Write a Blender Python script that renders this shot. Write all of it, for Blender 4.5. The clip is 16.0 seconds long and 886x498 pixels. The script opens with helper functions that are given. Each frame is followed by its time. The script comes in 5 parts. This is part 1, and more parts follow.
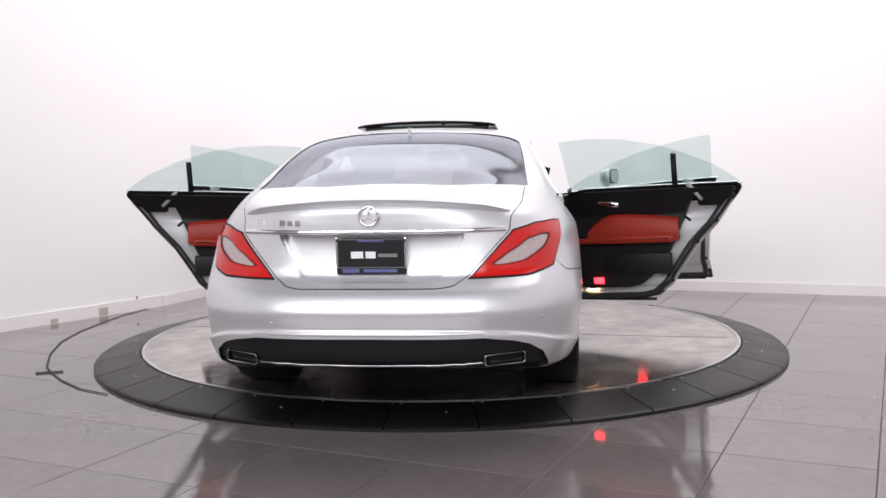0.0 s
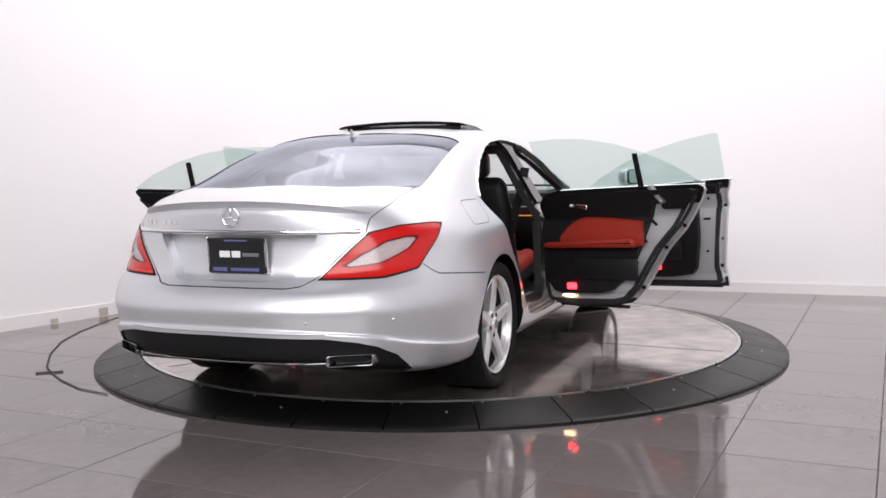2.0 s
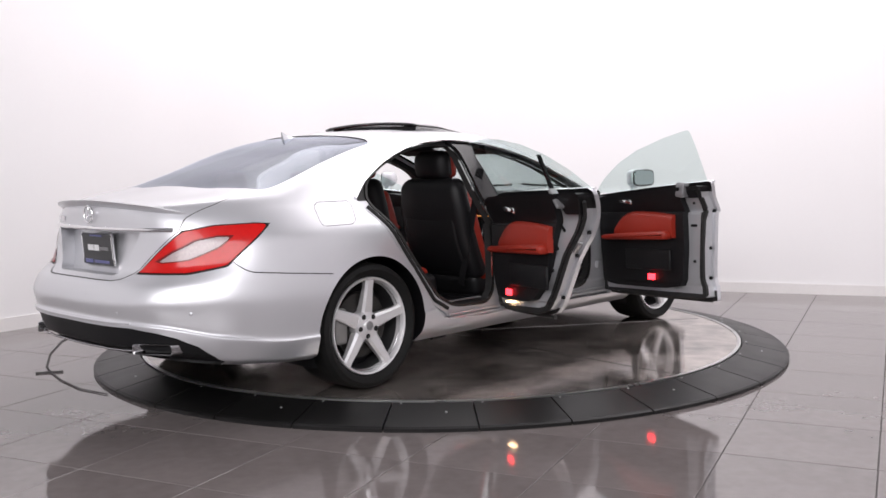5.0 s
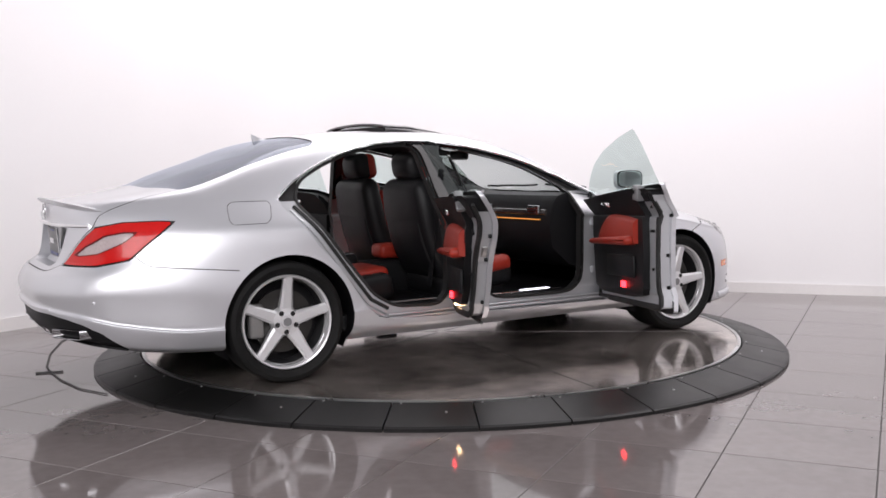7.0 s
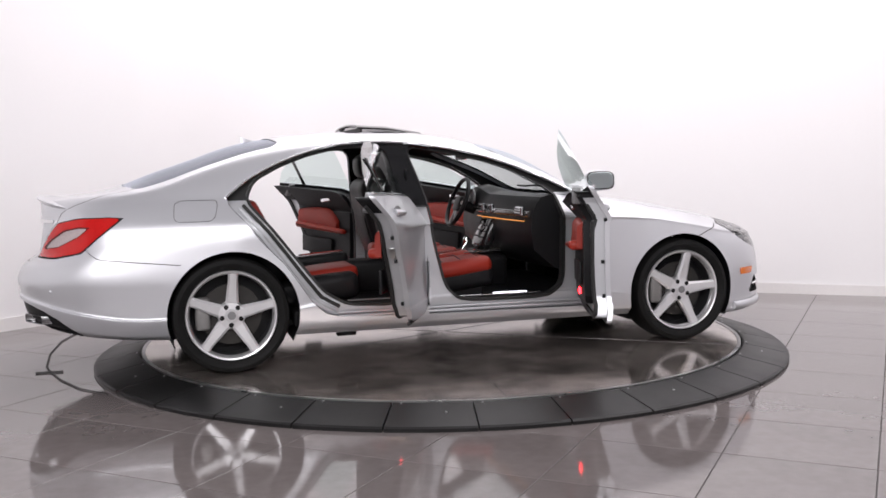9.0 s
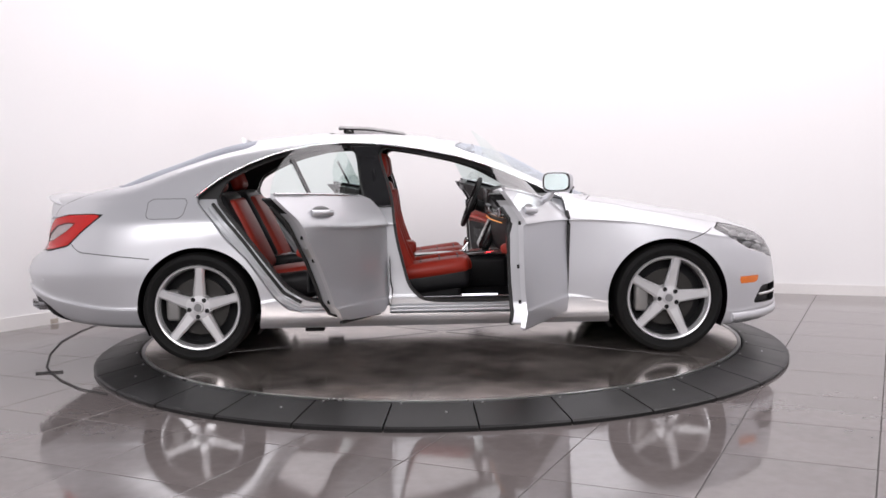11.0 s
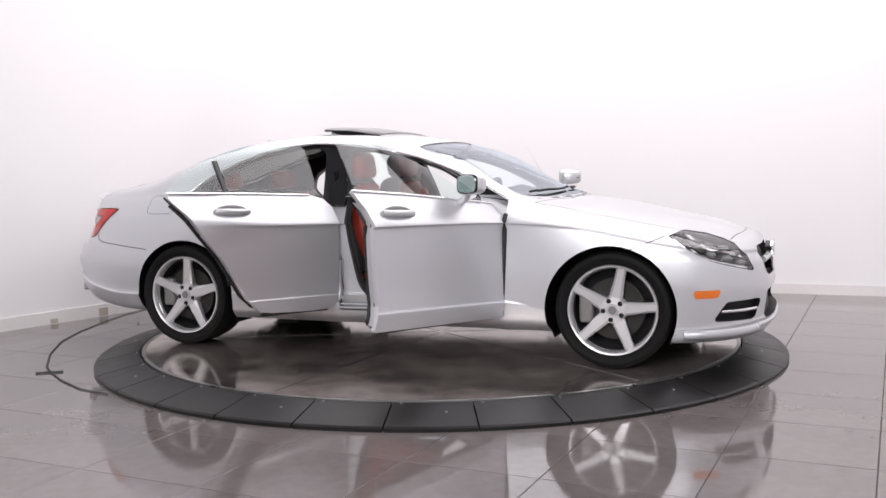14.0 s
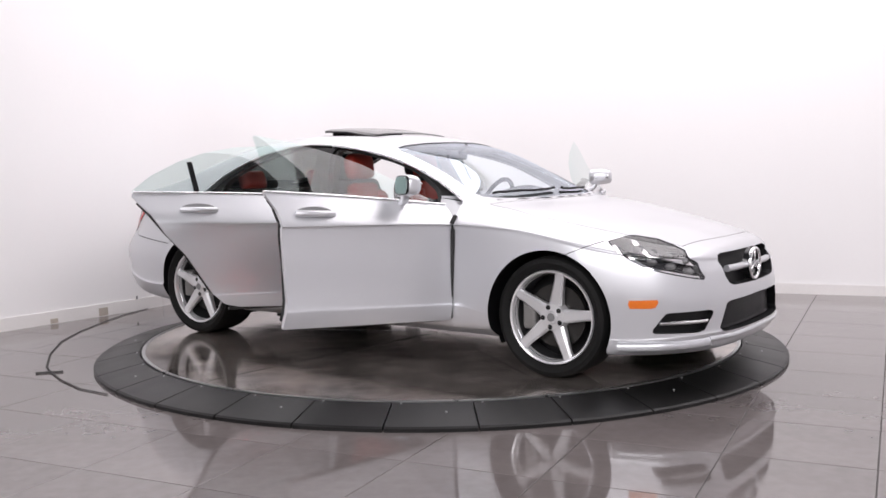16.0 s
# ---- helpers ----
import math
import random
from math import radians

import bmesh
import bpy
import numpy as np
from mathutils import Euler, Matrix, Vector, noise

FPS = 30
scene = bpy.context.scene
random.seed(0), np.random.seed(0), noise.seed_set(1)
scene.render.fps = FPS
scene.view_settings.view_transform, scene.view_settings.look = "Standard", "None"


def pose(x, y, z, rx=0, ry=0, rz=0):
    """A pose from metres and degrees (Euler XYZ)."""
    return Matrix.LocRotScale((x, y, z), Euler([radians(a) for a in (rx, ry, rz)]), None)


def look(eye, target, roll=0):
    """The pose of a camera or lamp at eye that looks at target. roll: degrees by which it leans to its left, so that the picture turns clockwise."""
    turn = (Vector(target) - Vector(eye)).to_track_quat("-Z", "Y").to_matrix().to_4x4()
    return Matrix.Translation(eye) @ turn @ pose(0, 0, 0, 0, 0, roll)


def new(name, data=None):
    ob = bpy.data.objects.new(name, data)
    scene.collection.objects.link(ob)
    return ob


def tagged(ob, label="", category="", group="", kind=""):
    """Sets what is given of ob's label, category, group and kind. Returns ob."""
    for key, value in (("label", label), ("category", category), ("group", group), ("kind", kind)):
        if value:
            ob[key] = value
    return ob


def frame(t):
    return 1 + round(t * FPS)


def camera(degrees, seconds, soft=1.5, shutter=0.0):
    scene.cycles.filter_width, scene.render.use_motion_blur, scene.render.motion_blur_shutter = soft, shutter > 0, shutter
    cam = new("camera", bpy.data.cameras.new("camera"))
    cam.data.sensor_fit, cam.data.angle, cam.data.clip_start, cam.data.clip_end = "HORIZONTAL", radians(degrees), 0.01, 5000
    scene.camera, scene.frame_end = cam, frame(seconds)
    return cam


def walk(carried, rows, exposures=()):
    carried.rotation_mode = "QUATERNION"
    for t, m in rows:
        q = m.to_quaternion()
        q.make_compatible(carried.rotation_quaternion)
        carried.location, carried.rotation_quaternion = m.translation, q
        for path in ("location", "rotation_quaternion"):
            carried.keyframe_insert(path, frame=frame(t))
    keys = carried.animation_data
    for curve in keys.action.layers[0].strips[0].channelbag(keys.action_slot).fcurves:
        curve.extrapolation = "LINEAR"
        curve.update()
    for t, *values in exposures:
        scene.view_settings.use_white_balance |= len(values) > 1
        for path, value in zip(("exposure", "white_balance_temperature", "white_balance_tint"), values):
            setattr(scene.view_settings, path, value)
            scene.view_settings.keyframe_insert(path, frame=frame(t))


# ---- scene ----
cam = camera(49.33, 16.0, soft=1.6)
EYE = Vector((0.0, -6.7296, 1.1729))
AIM = Vector((math.sin(radians(0.186)) * math.cos(radians(5.008)),
              math.cos(radians(0.186)) * math.cos(radians(5.008)), -math.sin(radians(5.008))))
STAND = look(EYE, EYE + AIM, -1.024)
walk(cam, [(0.0, STAND), (16.0, STAND)], exposures=[(0.0, 0.0), (16.0, 0.0)])

# ---- light ----
FLOOR = -0.075
world = bpy.data.worlds.new("world")
scene.world = world
world.use_nodes = True
world.node_tree.nodes["Background"].inputs[0].default_value = (0.9, 0.93, 1.0, 1)
world.node_tree.nodes["Background"].inputs[1].default_value = 0.1


def area(name, x, y, z, sx, sy, power, rz=0.0, colour=(1, 0.985, 0.98)):
    data = bpy.data.lights.new(name, "AREA")
    data.shape, data.size, data.size_y, data.energy, data.color = "RECTANGLE", sx, sy, power, colour
    ob = new(name, data)
    ob.matrix_world = pose(x, y, z, 0, 0, rz)
    return ob


WARM = (1.0, 0.940, 0.968)
area("ceiling_softbox", 0.956, 0.697, 4.65, 9.0, 3.9, 315, -21.6, WARM)
# unseen fill light, added behind the camera to brighten the car's flanks
front_box = area("camera_side_fill", -1.0, -8.0, 3.3, 8.5, 2.4, 450, 0, (1.0, 0.965, 0.99))
front_box.matrix_world = look((-1.0, -7.9, 3.6), (0.0, 0.0, 0.8))

# ---- materials ----


def mat(name, colour, rough=0.5, metal=0.0, coat=0.0, vary=0.06, scale=6.0, fine=120.0, bump=0.0, spec=0.5,
        rough_vary=0.08, emit=0.0, emit_colour=None, contrast=1.0):
    m = bpy.data.materials.new(name)
    m.use_nodes = True
    nt = m.node_tree
    b = nt.nodes["Principled BSDF"]
    b.inputs["Roughness"].default_value = rough
    b.inputs["Metallic"].default_value = metal
    b.inputs["Coat Weight"].default_value = coat
    b.inputs["Coat Roughness"].default_value = 0.04
    b.inputs["Specular IOR Level"].default_value = spec
    co = nt.nodes.new("ShaderNodeTexCoord")
    n1 = nt.nodes.new("ShaderNodeTexNoise")
    n1.inputs["Scale"].default_value = scale
    n1.inputs["Detail"].default_value = 5
    n2 = nt.nodes.new("ShaderNodeTexNoise")
    n2.inputs["Scale"].default_value = fine
    n2.inputs["Detail"].default_value = 3
    for n in (n1, n2):
        nt.links.new(co.outputs["Object"], n.inputs["Vector"])
    mixn = nt.nodes.new("ShaderNodeMix")
    mixn.data_type = "FLOAT"
    mixn.inputs[0].default_value = 0.4
    nt.links.new(n1.outputs["Fac"], mixn.inputs[2])
    nt.links.new(n2.outputs["Fac"], mixn.inputs[3])
    ramp = nt.nodes.new("ShaderNodeMix")
    ramp.data_type = "RGBA"
    spread = nt.nodes.new("ShaderNodeMapRange")
    spread.inputs[1].default_value = 0.5 - 0.5 / contrast
    spread.inputs[2].default_value = 0.5 + 0.5 / contrast
    nt.links.new(mixn.outputs[0], spread.inputs[0])
    nt.links.new(spread.outputs[0], ramp.inputs[0])
    lo = [max(0.0, c * (1 - vary * 2)) for c in colour]
    hi = [min(1.0, c * (1 + vary * 2)) for c in colour]
    ramp.inputs[6].default_value = (*lo, 1)
    ramp.inputs[7].default_value = (*hi, 1)
    nt.links.new(ramp.outputs[2], b.inputs["Base Color"])
    mr = nt.nodes.new("ShaderNodeMapRange")
    mr.inputs[3].default_value = max(0.0, rough - rough_vary)
    mr.inputs[4].default_value = min(1.0, rough + rough_vary)
    nt.links.new(n1.outputs["Fac"], mr.inputs[0])
    nt.links.new(mr.outputs[0], b.inputs["Roughness"])
    if bump:
        bp = nt.nodes.new("ShaderNodeBump")
        bp.inputs["Strength"].default_value = bump
        bp.inputs["Distance"].default_value = 0.002
        nt.links.new(n2.outputs["Fac"], bp.inputs["Height"])
        nt.links.new(bp.outputs[0], b.inputs["Normal"])
    if emit:
        b.inputs["Emission Color"].default_value = (*(emit_colour or colour), 1)
        b.inputs["Emission Strength"].default_value = emit
    return m


def glass(name, tint, rough=0.0, clear=0.85, gloss=0.07, sheen=(1, 1, 1)):
    """Thin pane: tinted transparency with a mirror gloss by angle."""
    m = bpy.data.materials.new(name)
    m.use_nodes = True
    nt = m.node_tree
    nt.nodes.remove(nt.nodes["Principled BSDF"])
    out = nt.nodes["Material Output"]
    tr = nt.nodes.new("ShaderNodeBsdfTransparent")
    tr.inputs[0].default_value = (*[c * clear for c in tint], 1)
    gl = nt.nodes.new("ShaderNodeBsdfGlossy")
    gl.inputs["Roughness"].default_value = rough
    gl.inputs["Color"].default_value = (*sheen, 1)
    lw = nt.nodes.new("ShaderNodeLayerWeight")
    lw.inputs[0].default_value = 0.5
    pw = nt.nodes.new("ShaderNodeMath")
    pw.operation, pw.inputs[1].default_value = "POWER", 4.0
    ma = nt.nodes.new("ShaderNodeMath")
    ma.operation, ma.inputs[1].default_value, ma.inputs[2].default_value = "MULTIPLY_ADD", 0.8, gloss
    mx = nt.nodes.new("ShaderNodeMixShader")
    nt.links.new(lw.outputs["Facing"], pw.inputs[0])
    nt.links.new(pw.outputs[0], ma.inputs[0])
    nt.links.new(ma.outputs[0], mx.inputs[0])
    nt.links.new(tr.outputs[0], mx.inputs[1])
    nt.links.new(gl.outputs[0], mx.inputs[2])
    nt.links.new(mx.outputs[0], out.inputs[0])
    return m


M = {
    "wall": mat("white_wall", (0.86, 0.85, 0.855), 0.75, vary=0.012, scale=0.8, fine=60, bump=0.05),
    "grey_wall": mat("pale_wall", (0.80, 0.79, 0.80), 0.8, vary=0.04, scale=0.8),
    "skirting": mat("white_skirting", (0.80, 0.78, 0.77), 0.55, vary=0.04, scale=3, fine=40),
    "ceiling": mat("grey_ceiling", (0.30, 0.31, 0.33), 0.9, vary=0.02),
    "dark_beam": mat("dark_steel_beam", (0.03, 0.03, 0.033), 0.6),
    "tile": mat("grey_tile", (0.162, 0.142, 0.139), 0.06, vary=0.12, contrast=1.9, scale=1.3, fine=14, rough_vary=0.035, spec=0.85),
    "grout": mat("dark_grout", (0.045, 0.04, 0.038), 0.8),
    "disc": mat("worn_steel_plate", (0.47, 0.42, 0.385), 0.11, vary=0.34, scale=2.2, fine=9, rough_vary=0.10, metal=0.84, contrast=3.0, spec=0.85, bump=0.03),
    "disc_rim": mat("bright_steel_edge", (0.6, 0.6, 0.6), 0.3, metal=1.0),
    "rubber": mat("black_ramp_rubber", (0.007, 0.0068, 0.0068), 0.40, spec=0.34, vary=0.3, scale=3.5, fine=160, bump=0.12, rough_vary=0.12),
    "bolt": mat("steel_bolt", (0.5, 0.5, 0.5), 0.35, metal=1.0),
    "silver": mat("silver_metallic_paint", (0.635, 0.642, 0.668), 0.35, metal=0.62, coat=0.45, vary=0.01, fine=900, scale=4, rough_vary=0.02),
    "jamb": mat("silver_jamb_paint", (0.54, 0.55, 0.57), 0.38, metal=0.5, coat=0.3, vary=0.02, scale=8),
    "black_plastic": mat("black_plastic", (0.008, 0.008, 0.009), 0.5, spec=0.22, vary=0.1, fine=300, bump=0.1),
    "gloss_black": mat("gloss_black_trim", (0.012, 0.012, 0.013), 0.1, vary=0.05),
    "seal": mat("black_rubber_seal", (0.012, 0.012, 0.012), 0.6),
    "chrome": mat("chrome", (0.86, 0.86, 0.87), 0.08, metal=1.0, vary=0.01, rough_vary=0.02),
    "rim": mat("silver_alloy", (0.70, 0.70, 0.71), 0.34, metal=0.6, coat=0.3, vary=0.02),
    "tyre": mat("tyre_rubber", (0.007, 0.007, 0.007), 0.7, spec=0.2, vary=0.15, fine=200, bump=0.2),
    "dark_chrome": mat("dark_chrome", (0.35, 0.35, 0.36), 0.16, metal=1.0, vary=0.02),
    "brake": mat("brake_iron", (0.035, 0.033, 0.031), 0.45, metal=0.6, vary=0.15, scale=20),
    # rim alloy again, with the shade inside the wheel put into its colour
    "barrel": mat("alloy_painted_shade", (0.05, 0.05, 0.052), 0.45, metal=0.5),
    "caliper": mat("grey_caliper", (0.24, 0.235, 0.23), 0.45, metal=0.5),
    "glass": glass("green_side_glass", (0.84, 0.95, 0.925), clear=0.90),
    # both screens: bluish tone of the reflected light put into the sheen colour
    "screen": glass("windscreen_glass", (0.92, 0.98, 0.97), clear=0.95, gloss=0.18, sheen=(0.86, 0.92, 1.0)),
    "rear_glass": glass("tinted_rear_glass", (0.34, 0.33, 0.32), rough=0.07, clear=0.42, gloss=0.085, sheen=(0.84, 0.90, 1.0)),
    "lens_clear": glass("clear_lens", (0.95, 0.95, 0.95), clear=0.97),
    "red_lens": mat("red_lens", (0.52, 0.010, 0.009), 0.16, coat=0.08, spec=0.35, vary=0.10, scale=30),
    "dark_red": mat("deep_red_lens", (0.14, 0.006, 0.006), 0.2, spec=0.35),
    "smoke_lens": mat("pale_lens", (0.42, 0.35, 0.35), 0.2, coat=0.3, vary=0.15, scale=60),
    "amber": mat("amber_lens", (0.75, 0.17, 0.01), 0.12, coat=1.0, vary=0.08, scale=60),
    "black_leather": mat("black_leather", (0.008, 0.008, 0.009), 0.48, spec=0.27, vary=0.15, fine=220, bump=0.2),
    "red_leather": mat("red_leather", (0.29, 0.022, 0.011), 0.45, spec=0.35, vary=0.10, fine=240, bump=0.2),
    "headliner": mat("dark_headliner", (0.014, 0.014, 0.015), 0.9),
    "carpet": mat("black_carpet", (0.012, 0.012, 0.012), 0.95, fine=260, bump=0.4, vary=0.2),
    "wood": mat("dark_ash_trim", (0.035, 0.03, 0.028), 0.18, coat=0.6, vary=0.3, scale=14),
    "lamp_grey": mat("lamp_housing_grey", (0.045, 0.045, 0.05), 0.3, metal=0.5),
    "grey_trim": mat("grey_satin_trim", (0.22, 0.22, 0.225), 0.4, metal=0.4),
    "red_glow": mat("red_door_light", (0.8, 0.02, 0.02), 0.3, emit=9.0, emit_colour=(1.0, 0.02, 0.03)),
    "warm_glow": mat("warm_door_light", (0.9, 0.7, 0.5), 0.3, emit=12.0, emit_colour=(1.0, 0.62, 0.33)),
    "amber_glow": mat("amber_ambient_light", (0.9, 0.4, 0.1), 0.3, emit=0.6, emit_colour=(1.0, 0.36, 0.06)),
    "sill_glow": mat("white_sill_light", (0.9, 0.9, 1.0), 0.3, emit=2.0, emit_colour=(0.85, 0.85, 1.0)),
    "plate": mat("black_plate", (0.012, 0.013, 0.015), 0.3),
    "white_print": mat("white_print", (0.75, 0.75, 0.76), 0.4),
    "blue_print": mat("blue_print", (0.10, 0.11, 0.26), 0.4),
    "mirror": mat("mirror_glass", (0.50, 0.56, 0.56), 0.02, metal=1.0, vary=0.0, rough_vary=0.0),
    "patch": mat("beige_patch", (0.45, 0.40, 0.35), 0.7, vary=0.15, scale=20),
    "cable": mat("black_cable", (0.02, 0.02, 0.02), 0.6),
}

# ---- mesh tools ----


def mesh_from(name, verts, faces, normals=None, smooth=True):
    me = bpy.data.meshes.new(name)
    me.from_pydata([tuple(map(float, v)) for v in verts], [], [tuple(map(int, f)) for f in faces])
    if smooth:
        me.polygons.foreach_set("use_smooth", [True] * len(me.polygons))
    if normals is not None:
        me.normals_split_custom_set_from_vertices([tuple(map(float, n)) for n in normals])
    me.update()
    return me


def part(name, data, material, parent=None, label="", kind="", smooth_angle=None):
    """Links a mesh or bmesh as one object, under parent."""
    if isinstance(data, bmesh.types.BMesh):
        me = bpy.data.meshes.new(name)
        data.to_mesh(me)
        data.free()
        if smooth_angle is not None:
            me.polygons.foreach_set("use_smooth", [True] * len(me.polygons))
            me.set_sharp_from_angle(angle=radians(smooth_angle))
        data = me
    ob = new(name, data)
    if not data.materials:
        data.materials.append(M[material])
    if parent is not None:
        ob.parent = parent
    if label:
        ob["label"] = label
    if kind:
        ob["kind"] = kind
    return ob


def rbox(size, at=(0, 0, 0), r=0.01, rot=(0, 0, 0), seg=2, bm=None, shear=None):
    """Box with rounded edges."""
    own = bmesh.new()
    bmesh.ops.create_cube(own, size=1.0)
    for v in own.verts:
        v.co = Vector((v.co.x * size[0], v.co.y * size[1], v.co.z * size[2]))
        if shear:
            v.co = Vector(shear(v.co))
    if r > 0:
        bmesh.ops.bevel(own, geom=own.edges[:], offset=min(r, min(size) * 0.49), segments=seg, affect="EDGES", profile=0.5)
    m = pose(*at, *rot)
    bmesh.ops.transform(own, matrix=m, verts=own.verts)
    if bm is None:
        return own
    tmp = bpy.data.meshes.new("tmp")
    own.to_mesh(tmp)
    own.free()
    bm.from_mesh(tmp)
    bpy.data.meshes.remove(tmp)
    return bm


def lathe(profile, seg=48, bm=None, at=(0, 0, 0), closed=False):
    """Turns (radius, along y) pairs about the y axis."""
    bm = bm or bmesh.new()
    rings = []
    for r, a in profile:
        rings.append([bm.verts.new((at[0] + r * math.cos(t), at[1] + a, at[2] + r * math.sin(t)))
                      for t in (2 * math.pi * i / seg for i in range(seg))])
    pairs = list(zip(rings, rings[1:]))
    if closed:
        pairs.append((rings[-1], rings[0]))
    for p, q in pairs:
        for i in range(seg):
            j = (i + 1) % seg
            bm.faces.new((p[i], p[j], q[j], q[i]))
    bmesh.ops.recalc_face_normals(bm, faces=bm.faces)
    return bm


def tube(points, r, seg=8, bm=None, flat=1.0):
    """Round rod along points, capped."""
    bm = bm or bmesh.new()
    pts = [Vector(p) for p in points]
    rings = []
    for i, p in enumerate(pts):
        d = (pts[min(i + 1, len(pts) - 1)] - pts[max(i - 1, 0)]).normalized()
        up = Vector((0, 0, 1)) if abs(d.z) < 0.95 else Vector((0, 1, 0))
        a = d.cross(up).normalized()
        b = a.cross(d)
        rings.append([bm.verts.new(p + a * (r * math.cos(t)) + b * (r * flat * math.sin(t)))
                      for t in (2 * math.pi * k / seg for k in range(seg))])
    for p, q in zip(rings, rings[1:]):
        for i in range(seg):
            j = (i + 1) % seg
            bm.faces.new((p[i], p[j], q[j], q[i]))
    bm.faces.new(rings[0])
    bm.faces.new(rings[-1][::-1])
    bmesh.ops.recalc_face_normals(bm, faces=bm.faces)
    return bm


def curve1(points):
    """Smooth monotone function through (x, value) pairs, flat beyond the ends."""
    xs = np.array([p[0] for p in points], float)
    ys = np.array([p[1] for p in points], float)
    if len(xs) == 1:
        return lambda x: np.full_like(np.asarray(x, float), ys[0])
    h = np.diff(xs)
    d = np.diff(ys) / h
    t = np.zeros_like(xs)
    t[0], t[-1] = d[0], d[-1]
    for i in range(1, len(xs) - 1):
        if d[i - 1] * d[i] > 0:
            w1, w2 = 2 * h[i] + h[i - 1], h[i] + 2 * h[i - 1]
            t[i] = (w1 + w2) / (w1 / d[i - 1] + w2 / d[i])

    def f(x):
        x = np.clip(np.asarray(x, float), xs[0], xs[-1])
        i = np.clip(np.searchsorted(xs, x) - 1, 0, len(xs) - 2)
        s = (x - xs[i]) / h[i]
        return (ys[i] * (1 + 2 * s) * (1 - s) ** 2 + h[i] * t[i] * s * (1 - s) ** 2
                + ys[i + 1] * s * s * (3 - 2 * s) + h[i] * t[i + 1] * s * s * (s - 1))
    return f


def smooth_poly(points, n=4, closed=True):
    """Rounds a polygon's corners by a few corner cuts."""
    p = np.array(points, float)
    for _ in range(n):
        q = np.roll(p, -1, 0)
        p = np.stack([p * 0.85 + q * 0.15, p * 0.15 + q * 0.85], 1).reshape(-1, 2)
        n -= 1
        if len(p) > 160:
            break
    return p


def sdf(poly, a, b):
    """Signed distance of points (a, b) to a polygon, negative inside."""
    P = np.asarray(poly, float)
    pts = np.stack([a, b], -1)
    best = np.full(len(pts), 1e9)
    inside = np.zeros(len(pts), bool)
    for p, q in zip(P, np.roll(P, -1, 0)):
        e = q - p
        L = e @ e
        if L < 1e-14:
            continue
        w = pts - p
        t = np.clip(w @ e / L, 0, 1)
        best = np.minimum(best, np.hypot(*(w - t[:, None] * e).T))
        up = (p[1] > pts[:, 1]) != (q[1] > pts[:, 1])
        with np.errstate(divide="ignore", invalid="ignore"):
            cross = p[0] + (pts[:, 1] - p[1]) * e[0] / (e[1] if abs(e[1]) > 1e-12 else 1e-12)
        inside ^= up & (pts[:, 0] < cross)
    return np.where(inside, -best, best)


